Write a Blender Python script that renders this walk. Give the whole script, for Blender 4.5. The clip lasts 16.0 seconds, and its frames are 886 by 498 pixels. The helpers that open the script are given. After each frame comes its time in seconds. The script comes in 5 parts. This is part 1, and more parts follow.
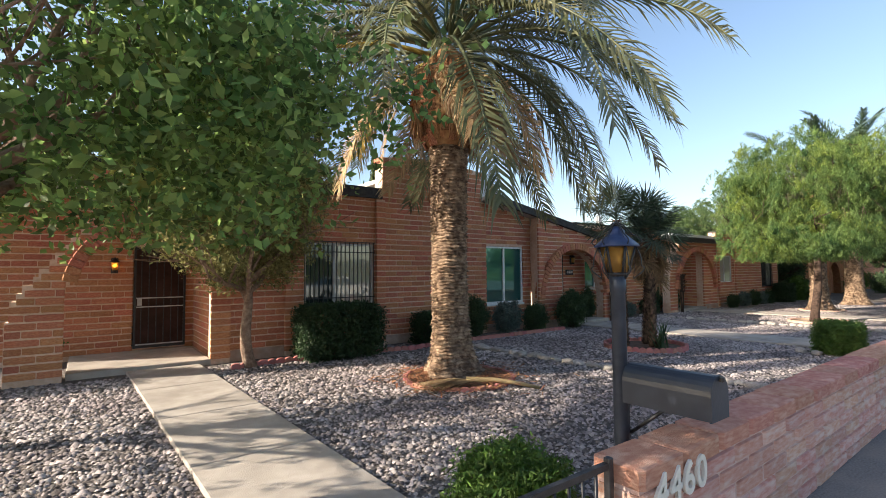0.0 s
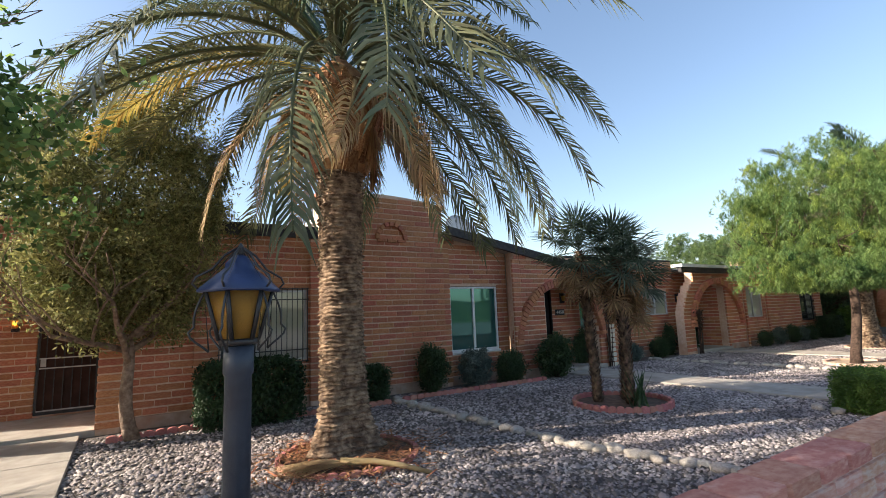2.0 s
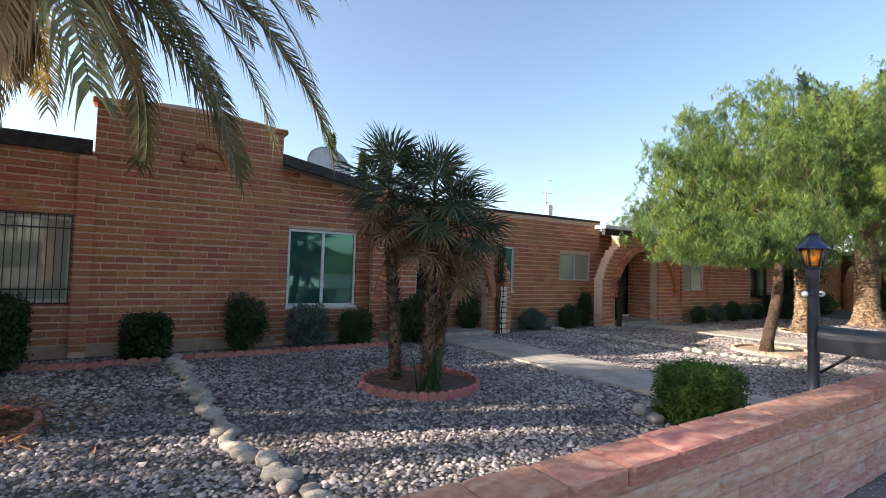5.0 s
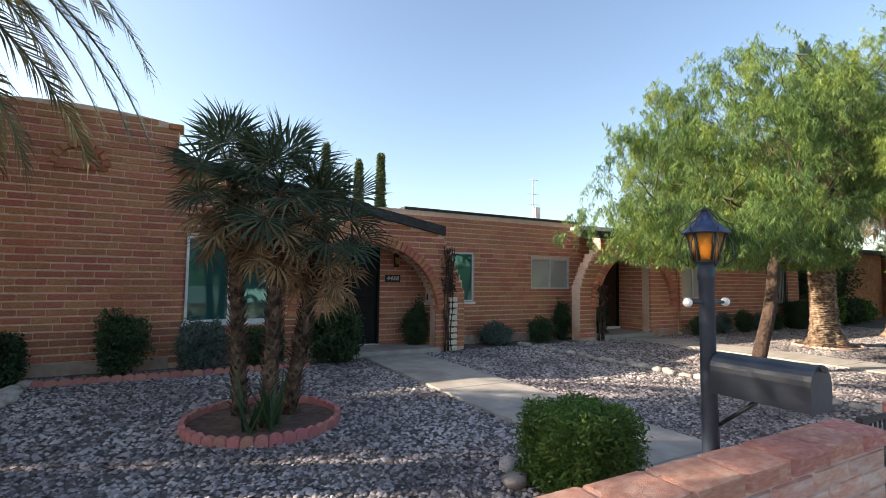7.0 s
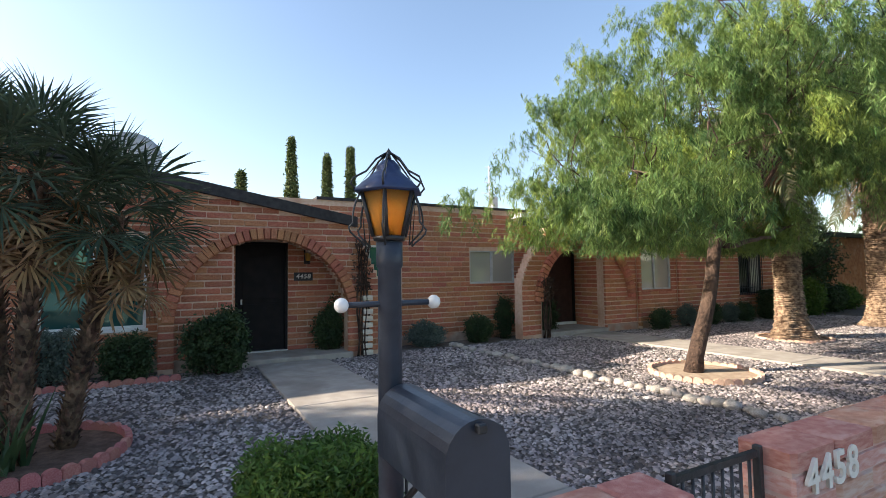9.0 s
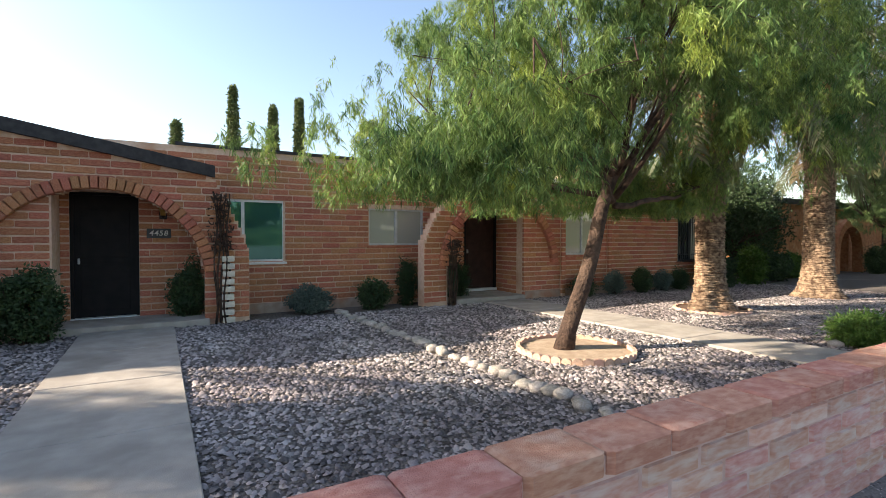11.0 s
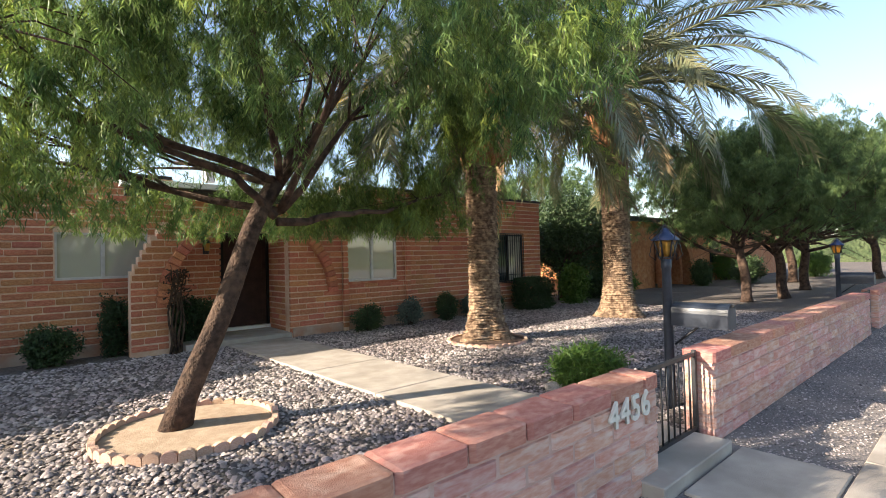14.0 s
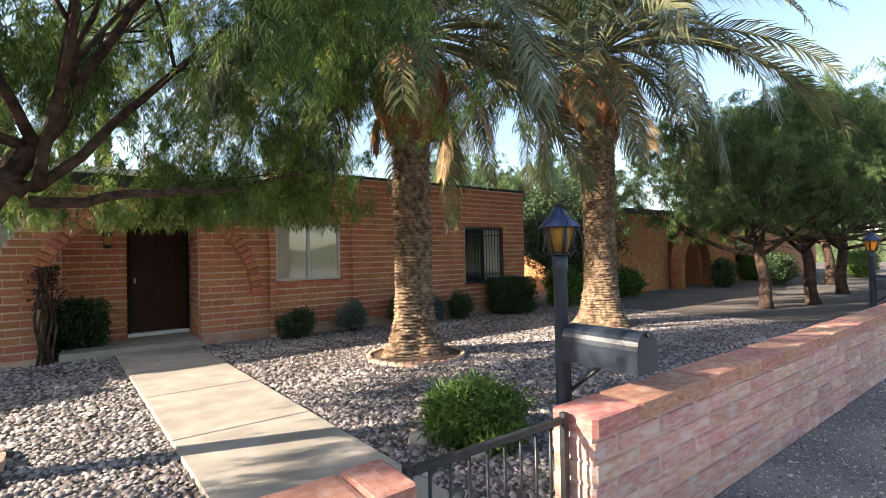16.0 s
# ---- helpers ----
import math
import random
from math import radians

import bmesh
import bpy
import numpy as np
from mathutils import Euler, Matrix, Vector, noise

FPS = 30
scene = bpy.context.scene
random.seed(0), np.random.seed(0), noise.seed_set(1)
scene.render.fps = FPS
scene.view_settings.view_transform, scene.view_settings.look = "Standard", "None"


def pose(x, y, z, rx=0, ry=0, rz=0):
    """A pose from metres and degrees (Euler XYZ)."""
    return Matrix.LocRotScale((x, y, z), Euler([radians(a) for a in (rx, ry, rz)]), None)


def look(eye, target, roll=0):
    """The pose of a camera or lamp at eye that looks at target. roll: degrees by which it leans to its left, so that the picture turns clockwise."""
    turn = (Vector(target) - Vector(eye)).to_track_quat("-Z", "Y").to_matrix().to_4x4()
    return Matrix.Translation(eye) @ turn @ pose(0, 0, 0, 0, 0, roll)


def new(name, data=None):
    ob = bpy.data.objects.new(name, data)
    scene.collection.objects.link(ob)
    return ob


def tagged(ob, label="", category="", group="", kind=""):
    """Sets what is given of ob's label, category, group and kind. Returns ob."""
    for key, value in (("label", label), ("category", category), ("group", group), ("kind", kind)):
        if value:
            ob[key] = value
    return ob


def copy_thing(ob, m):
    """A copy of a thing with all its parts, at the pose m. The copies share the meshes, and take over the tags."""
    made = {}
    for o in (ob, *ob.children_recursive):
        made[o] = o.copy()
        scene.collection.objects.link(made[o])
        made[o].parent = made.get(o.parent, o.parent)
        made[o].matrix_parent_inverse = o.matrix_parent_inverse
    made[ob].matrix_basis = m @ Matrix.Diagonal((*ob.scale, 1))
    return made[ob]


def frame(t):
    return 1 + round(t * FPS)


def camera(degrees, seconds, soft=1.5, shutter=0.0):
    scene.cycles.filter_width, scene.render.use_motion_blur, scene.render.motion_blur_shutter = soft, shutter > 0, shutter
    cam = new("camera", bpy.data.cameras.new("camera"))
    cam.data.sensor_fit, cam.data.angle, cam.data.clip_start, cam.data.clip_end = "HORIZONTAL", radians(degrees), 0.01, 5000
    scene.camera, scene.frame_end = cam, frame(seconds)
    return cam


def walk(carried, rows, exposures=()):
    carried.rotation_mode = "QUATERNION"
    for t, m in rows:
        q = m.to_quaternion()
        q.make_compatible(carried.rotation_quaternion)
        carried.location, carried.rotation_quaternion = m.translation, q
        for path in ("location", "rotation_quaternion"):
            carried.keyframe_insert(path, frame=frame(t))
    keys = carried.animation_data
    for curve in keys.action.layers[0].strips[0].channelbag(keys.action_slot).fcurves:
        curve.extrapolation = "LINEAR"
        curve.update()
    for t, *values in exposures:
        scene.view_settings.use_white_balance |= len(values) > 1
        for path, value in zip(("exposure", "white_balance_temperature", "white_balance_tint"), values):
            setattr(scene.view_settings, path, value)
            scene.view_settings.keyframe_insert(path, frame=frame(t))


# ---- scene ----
cam = camera(86.3, 16.0, soft=0.7)
PATH = [
    (0, (-0.732, -0.077, 1.672), (0.472, 1.517, 1.773), -0.5),
    (0.5, (-0.121, 0.033, 1.653), (1.082, 1.63, 1.712), -0.4),
    (1, (0.454, -0.009, 1.666), (1.651, 1.589, 1.77), -2.0),
    (1.5, (1.068, -0.054, 1.673), (2.233, 1.56, 1.869), -2.2),
    (2, (1.653, -0.146, 1.718), (2.718, 1.524, 1.994), -2.3),
    (2.5, (2.247, -0.129, 1.703), (3.242, 1.593, 1.911), 0.6),
    (3, (2.816, -0.21, 1.699), (3.846, 1.504, 1.737), 1.3),
    (3.5, (3.413, -0.266, 1.662), (4.463, 1.436, 1.631), 1.2),
    (4, (4.103, -0.277, 1.698), (5.217, 1.384, 1.711), 0.2),
    (4.2, (4.369, -0.32, 1.691), (5.486, 1.339, 1.729), 0.7),
    (6.3, (7.144, -0.25, 1.669), (8.112, 1.496, 1.782), 0.2),
    (6.5, (7.373, -0.266, 1.68), (8.334, 1.485, 1.788), -1.5),
    (7, (7.954, -0.19, 1.66), (8.902, 1.567, 1.787), 0.7),
    (7.5, (8.415, -0.13, 1.666), (9.363, 1.624, 1.815), -0.1),
    (8, (8.955, -0.11, 1.681), (9.89, 1.65, 1.848), 2.0),
    (8.5, (9.527, -0.129, 1.646), (10.459, 1.629, 1.85), -0.9),
    (9, (10.07, -0.091, 1.643), (11.009, 1.672, 1.754), -0.8),
    (9.2, (10.307, -0.083, 1.644), (11.265, 1.668, 1.764), -0.8),
    (11.3, (12.723, -0.112, 1.593), (13.728, 1.615, 1.516), 0.3),
    (11.5, (12.954, -0.156, 1.595), (14.09, 1.489, 1.532), -0.4),
    (12, (13.507, -0.221, 1.612), (14.657, 1.415, 1.595), -1.6),
    (12.5, (14.101, -0.239, 1.618), (15.288, 1.37, 1.614), -0.8),
    (13, (14.738, -0.317, 1.626), (15.995, 1.238, 1.674), -1.0),
    (13.5, (15.38, -0.349, 1.632), (16.673, 1.175, 1.695), -1.5),
    (14, (16.035, -0.44, 1.619), (17.329, 1.085, 1.661), -1.5),
    (14.5, (16.675, -0.425, 1.6), (17.962, 1.107, 1.624), -1.7),
    (15, (17.257, -0.412, 1.596), (18.557, 1.107, 1.636), -1.8),
    (15.5, (17.853, -0.292, 1.574), (19.11, 1.263, 1.607), -0.1),
    (16, (18.42, -0.261, 1.573), (19.613, 1.344, 1.605), -1.2),
]
EXPOSURES = [(0.0, 1.3, 6600, 10), (4.0, 1.33, 6550, 10), (6.5, 1.4, 6750, 10), (9.0, 1.47, 6600, 10), (11.5, 1.62, 6850, 10), (12.5, 1.7, 6850, 10), (14.0, 1.68, 6850, 10), (16.0, 1.78, 6850, 10)]
walk(cam, [(t, look(eye, target, roll)) for t, eye, target, roll in PATH], EXPOSURES)

# ---- world, sun, exposure ----
SUN_EL, SUN_X, SUN_Y = 24.0, -0.92, 0.39
world = bpy.data.worlds.new("world")
scene.world = world
world.use_nodes = True
wn = world.node_tree.nodes
sky = wn.new("ShaderNodeTexSky")
sky.sky_type, sky.sun_disc = "NISHITA", False
sky.sun_elevation, sky.sun_rotation = radians(SUN_EL), math.atan2(SUN_X, SUN_Y)
sky.air_density, sky.dust_density, sky.ozone_density = 1.0, 1.6, 1.2
world.node_tree.links.new(sky.outputs[0], wn["Background"].inputs[0])
wn["Background"].inputs[1].default_value = 0.12
sun = new("sun", bpy.data.lights.new("sun", "SUN"))
sun.data.energy, sun.data.angle, sun.data.color = 5.0, radians(0.5), (1.0, 0.9, 0.76)
flat = math.cos(radians(SUN_EL)) / math.hypot(SUN_X, SUN_Y)
sun.matrix_world = look((0, 0, 30), Vector((0, 0, 30)) - Vector((SUN_X * flat, SUN_Y * flat, math.sin(radians(SUN_EL)))))

# ---- materials ----
rnd = random.Random(7)
nrg = np.random.default_rng(7)


def material(name, c1, c2, scale=8.0, rough=0.85, fine=60.0, bump=0.3, per="", spread=0.0, metal=0.0, c3=None, s3=1.5, spec=0.3, cover3=0.55, bdist=0.01):
    """Two colours mixed by noise, a third in larger patches, fine bump; per: 'object' or 'island' varies the value piece by piece."""
    m = bpy.data.materials.new(name)
    m.use_nodes = True
    nt = m.node_tree
    n, l = nt.nodes, nt.links
    b = n["Principled BSDF"]
    tc = n.new("ShaderNodeTexCoord")
    co = tc.outputs["Object"]
    if per == "object":
        info = n.new("ShaderNodeObjectInfo")
        add = n.new("ShaderNodeVectorMath")
        add.operation = "ADD"
        mul = n.new("ShaderNodeVectorMath")
        mul.operation = "SCALE"
        mul.inputs[3].default_value = 37.0
        cmb = n.new("ShaderNodeCombineXYZ")
        for i in range(3):
            l.new(info.outputs["Random"], cmb.inputs[i])
        l.new(cmb.outputs[0], mul.inputs[0])
        l.new(co, add.inputs[0])
        l.new(mul.outputs[0], add.inputs[1])
        co = add.outputs[0]
    t1 = n.new("ShaderNodeTexNoise")
    t1.inputs["Scale"].default_value, t1.inputs["Detail"].default_value = scale, 5
    l.new(co, t1.inputs["Vector"])
    r1 = n.new("ShaderNodeValToRGB")
    r1.color_ramp.elements[0].position, r1.color_ramp.elements[1].position = 0.35, 0.68
    r1.color_ramp.elements[0].color, r1.color_ramp.elements[1].color = (*c1, 1), (*c2, 1)
    l.new(t1.outputs[0], r1.inputs[0])
    out = r1.outputs[0]
    if c3:
        t3 = n.new("ShaderNodeTexNoise")
        t3.inputs["Scale"].default_value, t3.inputs["Detail"].default_value = s3, 6
        l.new(co, t3.inputs["Vector"])
        r3 = n.new("ShaderNodeValToRGB")
        r3.color_ramp.elements[0].position, r3.color_ramp.elements[1].position = cover3 - 0.08, cover3 + 0.12
        l.new(t3.outputs[0], r3.inputs[0])
        mx = n.new("ShaderNodeMixRGB")
        mx.inputs[2].default_value = (*c3, 1)
        l.new(r3.outputs[0], mx.inputs[0])
        l.new(out, mx.inputs[1])
        out = mx.outputs[0]
    if per:
        src = n.new("ShaderNodeObjectInfo").outputs["Random"] if per == "object" else n.new("ShaderNodeNewGeometry").outputs["Random Per Island"]
        mr = n.new("ShaderNodeMapRange")
        mr.inputs[3].default_value, mr.inputs[4].default_value = 1 - spread, 1 + spread
        l.new(src, mr.inputs[0])
        hs = n.new("ShaderNodeHueSaturation")
        l.new(mr.outputs[0], hs.inputs["Value"])
        w = n.new("ShaderNodeMath")
        w.operation = "MULTIPLY_ADD"
        w.inputs[1].default_value, w.inputs[2].default_value = 0.03, 0.485
        fr = n.new("ShaderNodeMath")
        fr.operation = "FRACT"
        k = n.new("ShaderNodeMath")
        k.operation = "MULTIPLY"
        k.inputs[1].default_value = 17.0
        l.new(src, k.inputs[0])
        l.new(k.outputs[0], fr.inputs[0])
        l.new(fr.outputs[0], w.inputs[0])
        l.new(w.outputs[0], hs.inputs["Hue"])
        l.new(out, hs.inputs["Color"])
        out = hs.outputs[0]
    l.new(out, b.inputs["Base Color"])
    b.inputs["Roughness"].default_value, b.inputs["Metallic"].default_value = rough, metal
    b.inputs["Specular IOR Level"].default_value = spec
    if bump:
        t2 = n.new("ShaderNodeTexNoise")
        t2.inputs["Scale"].default_value, t2.inputs["Detail"].default_value = fine, 4
        l.new(co, t2.inputs["Vector"])
        bp = n.new("ShaderNodeBump")
        bp.inputs["Strength"].default_value, bp.inputs["Distance"].default_value = bump, bdist
        l.new(t2.outputs[0], bp.inputs["Height"])
        l.new(bp.outputs[0], b.inputs["Normal"])
    return m


def leafy(name, c1, c2, trans=0.35, spread=0.35, rough=0.55, c3=None, s3=1.2, cover3=0.6):
    m = material(name, c1, c2, scale=3.0, rough=rough, bump=0, per="island", spread=spread, spec=0.35, c3=c3, s3=s3, cover3=cover3)
    nt = m.node_tree
    b = nt.nodes["Principled BSDF"]
    tr = nt.nodes.new("ShaderNodeBsdfTranslucent")
    nt.links.new(b.inputs["Base Color"].links[0].from_socket, tr.inputs[0])
    mx = nt.nodes.new("ShaderNodeMixShader")
    mx.inputs[0].default_value = trans
    nt.links.new(b.outputs[0], mx.inputs[1])
    nt.links.new(tr.outputs[0], mx.inputs[2])
    nt.links.new(mx.outputs[0], nt.nodes["Material Output"].inputs[0])
    return m


M_BRICK = material("burnt_adobe", (0.40, 0.145, 0.08), (0.57, 0.24, 0.135), 9, 0.9, 70, 0.7, "object", 0.15, c3=(0.52, 0.27, 0.16), s3=4, cover3=0.62)
M_BRICKJ = material("burnt_adobe_joined", (0.37, 0.13, 0.066), (0.50, 0.205, 0.105), 9, 0.9, 70, 0.5, "island", 0.2, c3=(0.52, 0.27, 0.16), s3=4, cover3=0.62)
M_MORTAR = material("mortar", (0.62, 0.42, 0.30), (0.72, 0.53, 0.41), 14, 0.95, 90, 0.5, c3=(0.48, 0.27, 0.17), s3=1.2, cover3=0.6)
M_PLINTH = material("plinth_concrete", (0.36, 0.25, 0.19), (0.46, 0.35, 0.28), 7, 0.95, 60, 0.4, c3=(0.4, 0.2, 0.13), s3=2)
M_BLOCK = material("slump_block", (0.52, 0.25, 0.19), (0.60, 0.38, 0.32), 5, 0.92, 60, 0.5, "object", 0.14, c3=(0.62, 0.47, 0.42), s3=2.2, cover3=0.56)
M_CAP = material("cap_block", (0.42, 0.175, 0.13), (0.53, 0.27, 0.205), 6, 0.9, 60, 0.6, "object", 0.08, c3=(0.56, 0.33, 0.26), s3=3, cover3=0.6)
M_BLOCKM = material("wall_mortar", (0.48, 0.3, 0.25), (0.58, 0.42, 0.37), 10, 0.95, 80, 0.4)
M_CONC = material("path_concrete", (0.33, 0.29, 0.25), (0.44, 0.39, 0.34), 4, 0.9, 120, 0.35, c3=(0.26, 0.225, 0.19), s3=0.9, cover3=0.6)
M_STONE = material("gravel_stone", (0.20, 0.17, 0.165), (0.40, 0.35, 0.33), 0.8, 0.9, 120, 0.3, "island", 0.75, c3=(0.26, 0.215, 0.21), s3=0.5)
M_GROUND = material("yard_soil", (0.08, 0.065, 0.06), (0.2, 0.17, 0.15), 42, 0.95, 30, 1.0, c3=(0.28, 0.22, 0.17), s3=0.45, cover3=0.66, bdist=0.03)
M_VERGE = material("verge_gravel", (0.11, 0.10, 0.10), (0.22, 0.2, 0.195), 60, 0.95, 40, 0.8, c3=(0.26, 0.22, 0.19), s3=0.8, bdist=0.02)
M_SOIL = material("ring_soil", (0.32, 0.23, 0.16), (0.43, 0.33, 0.24), 12, 0.95, 60, 0.5)
M_SOILD = material("dark_soil", (0.09, 0.055, 0.04), (0.17, 0.11, 0.08), 12, 0.95, 60, 0.6)
M_ROCK = material("border_rock", (0.33, 0.29, 0.25), (0.5, 0.45, 0.4), 7, 0.9, 40, 0.5, "object", 0.2)
M_EDGER = material("scallop_edger", (0.50, 0.30, 0.22), (0.62, 0.44, 0.34), 12, 0.9, 60, 0.4, "object", 0.14)
M_EDGERR = material("red_edger", (0.40, 0.14, 0.12), (0.52, 0.24, 0.2), 12, 0.9, 60, 0.4, "object", 0.12)
M_BLACK = material("black_iron", (0.012, 0.012, 0.014), (0.03, 0.03, 0.034), 20, 0.45, 80, 0.2, spec=0.5)
M_POST = material("painted_post", (0.016, 0.022, 0.036), (0.028, 0.037, 0.056), 12, 0.5, 40, 0.25, spec=0.5)
M_BOX = material("mailbox_paint", (0.014, 0.02, 0.033), (0.026, 0.034, 0.052), 7, 0.38, 30, 0.12, spec=0.5)
M_LROOF = material("lantern_roof", (0.015, 0.03, 0.085), (0.03, 0.05, 0.13), 12, 0.4, 40, 0.2, spec=0.5)
M_FASCIA = material("dark_fascia", (0.022, 0.02, 0.022), (0.05, 0.045, 0.045), 10, 0.6, 30, 0.3)
M_WHITE = material("white_paint", (0.72, 0.72, 0.7), (0.82, 0.82, 0.8), 8, 0.5, 60, 0.1)
M_FRAMEG = material("grey_frame", (0.42, 0.42, 0.42), (0.55, 0.55, 0.55), 8, 0.45, 60, 0.1)
M_DOORD = material("dark_door", (0.005, 0.0045, 0.0045), (0.012, 0.009, 0.009), 5, 0.75, 40, 0.2)
M_DOORB = material("brown_mesh_door", (0.03, 0.014, 0.011), (0.055, 0.025, 0.019), 5, 0.75, 200, 0.4)
M_TAR = material("roof_sheet", (0.4, 0.38, 0.36), (0.5, 0.48, 0.45), 3, 0.9, 60, 0.3)
M_PLASTER = material("room_plaster", (0.3, 0.28, 0.25), (0.36, 0.33, 0.3), 3, 0.9, 60, 0.1)
M_BLIND = material("blind", (0.55, 0.54, 0.5), (0.66, 0.65, 0.6), 3, 0.7, 60, 0.1)
M_BARK = material("mesquite_bark", (0.025, 0.016, 0.012), (0.09, 0.055, 0.04), 14, 0.95, 30, 1.0, c3=(0.11, 0.07, 0.05), s3=5, bdist=0.03)
M_BARKJ = material("juniper_bark", (0.16, 0.10, 0.07), (0.32, 0.23, 0.17), 16, 0.95, 30, 1.0, bdist=0.03)
M_PALMT = material("palm_trunk", (0.085, 0.048, 0.03), (0.40, 0.28, 0.185), 13, 0.95, 45, 1.0, c3=(0.10, 0.065, 0.045), s3=4, cover3=0.58, bdist=0.02)
M_BOOT = material("palm_boot", (0.20, 0.075, 0.035), (0.40, 0.2, 0.1), 7, 0.9, 40, 0.8, "island", 0.4)
M_FANT = material("fan_trunk", (0.035, 0.022, 0.016), (0.22, 0.135, 0.09), 10, 0.95, 40, 1.0, "island", 0.5, bdist=0.02)
M_FROND = leafy("date_frond", (0.085, 0.105, 0.05), (0.2, 0.19, 0.1), 0.25, 0.35, 0.45)
M_FROND2 = leafy("date_frond_fresh", (0.05, 0.09, 0.05), (0.1, 0.14, 0.07), 0.25, 0.35, 0.4)
M_FRONDY = leafy("yellow_frond", (0.34, 0.24, 0.06), (0.48, 0.35, 0.1), 0.35, 0.25)
M_FRONDD = leafy("dead_frond", (0.34, 0.22, 0.11), (0.52, 0.38, 0.22), 0.25, 0.25, 0.8)
M_FRONDB = leafy("brown_frond", (0.24, 0.11, 0.05), (0.38, 0.2, 0.1), 0.2, 0.25, 0.85)
M_FAN = leafy("fan_leaf", (0.045, 0.075, 0.045), (0.10, 0.135, 0.085), 0.2, 0.35, 0.45)
M_FAND = leafy("fan_leaf_dry", (0.2, 0.115, 0.06), (0.36, 0.23, 0.12), 0.25, 0.3, 0.8)
M_MESQ = leafy("mesquite_leaf", (0.05, 0.11, 0.034), (0.2, 0.28, 0.08), 0.42, 0.5, c3=(0.25, 0.31, 0.06), cover3=0.58)
M_MESQD = leafy("dark_tree_leaf", (0.06, 0.11, 0.04), (0.15, 0.21, 0.07), 0.35, 0.5)
M_BROAD = leafy("broad_leaf", (0.085, 0.17, 0.05), (0.24, 0.33, 0.10), 0.55, 0.6, c3=(0.33, 0.27, 0.08), s3=2.5, cover3=0.66)
M_JUN = leafy("juniper_leaf", (0.15, 0.16, 0.055), (0.36, 0.33, 0.13), 0.35, 0.5, 0.75)
M_HEDGE = leafy("hedge_leaf", (0.02, 0.045, 0.018), (0.045, 0.08, 0.03), 0.2, 0.4)
M_SHRUB = leafy("shrub_leaf", (0.03, 0.06, 0.025), (0.075, 0.115, 0.045), 0.25, 0.4)
M_SAGE = leafy("sage_leaf", (0.09, 0.13, 0.11), (0.17, 0.21, 0.18), 0.25, 0.3, 0.7)
M_GREEN = leafy("bright_shrub_leaf", (0.06, 0.12, 0.02), (0.12, 0.2, 0.04), 0.3, 0.35)
M_CYP = leafy("cypress_leaf", (0.06, 0.09, 0.03), (0.11, 0.14, 0.05), 0.15, 0.35, 0.8)
M_CERAM = material("white_ceramic", (0.72, 0.7, 0.68), (0.8, 0.78, 0.76), 8, 0.3, 40, 0.05)
M_NUM = material("number_paint", (0.6, 0.57, 0.5), (0.7, 0.66, 0.6), 20, 0.7, 60, 0.2)
M_FAR = material("far_hedge", (0.03, 0.05, 0.02), (0.08, 0.1, 0.045), 0.6, 0.95, 3, 1.0, bdist=0.5)
M_FARW = material("far_plaster", (0.62, 0.55, 0.45), (0.72, 0.66, 0.56), 3, 0.9, 40, 0.2)


def glass(name, colour, metal):
    m = bpy.data.materials.new(name)
    m.use_nodes = True
    b = m.node_tree.nodes["Principled BSDF"]
    b.inputs["Base Color"].default_value = (*colour, 1)
    b.inputs["Roughness"].default_value = 0.03
    b.inputs["Metallic"].default_value = metal
    b.inputs["Specular IOR Level"].default_value = 0.8
    return m


M_GLASS = glass("tinted_glass", (0.05, 0.17, 0.16), 0.55)
M_GLASSD = glass("dark_glass", (0.03, 0.045, 0.05), 0.4)
M_GLASSW = glass("curtained_glass", (0.42, 0.41, 0.36), 0.15)
M_AMBER = bpy.data.materials.new("amber_glass")
M_AMBER.use_nodes = True
ab = M_AMBER.node_tree.nodes["Principled BSDF"]
ab.inputs["Base Color"].default_value = (0.62, 0.33, 0.05, 1)
ab.inputs["Roughness"].default_value = 0.3
ab.inputs["Transmission Weight"].default_value = 0.4
at_ = M_AMBER.node_tree.nodes.new("ShaderNodeTexNoise")
at_.inputs["Scale"].default_value = 45
abp = M_AMBER.node_tree.nodes.new("ShaderNodeBump")
abp.inputs["Strength"].default_value, abp.inputs["Distance"].default_value = 0.8, 0.01
M_AMBER.node_tree.links.new(at_.outputs[0], abp.inputs["Height"])
M_AMBER.node_tree.links.new(abp.outputs[0], ab.inputs["Normal"])
M_BULB = bpy.data.materials.new("lit_bulb")
M_BULB.use_nodes = True
M_BULB.node_tree.nodes["Principled BSDF"].inputs["Emission Color"].default_value = (1, 0.5, 0.12, 1)
M_BULB.node_tree.nodes["Principled BSDF"].inputs["Emission Strength"].default_value = 6.0


# ---- mesh helpers ----
def thing(name, label, category, loc=(0, 0, 0), group="", kind="", rz=0.0):
    ob = new(name)
    ob.empty_display_size = 0.1
    ob.location = loc
    ob.rotation_euler = (0, 0, radians(rz))
    return tagged(ob, label, category, group, kind)


def put(name, mesh, mat, parent=None, label="", m=None):
    if mat and not mesh.materials:
        mesh.materials.append(mat)
    ob = new(name, mesh)
    ob.parent = parent
    if m is not None:
        ob.matrix_basis = m
    return tagged(ob, label)


def part(name, bm, mat, parent=None, label="", smooth=False, m=None):
    me = bpy.data.meshes.new(name)
    bm.to_mesh(me)
    bm.free()
    if smooth:
        me.shade_smooth()
    return put(name, me, mat, parent, label, m)


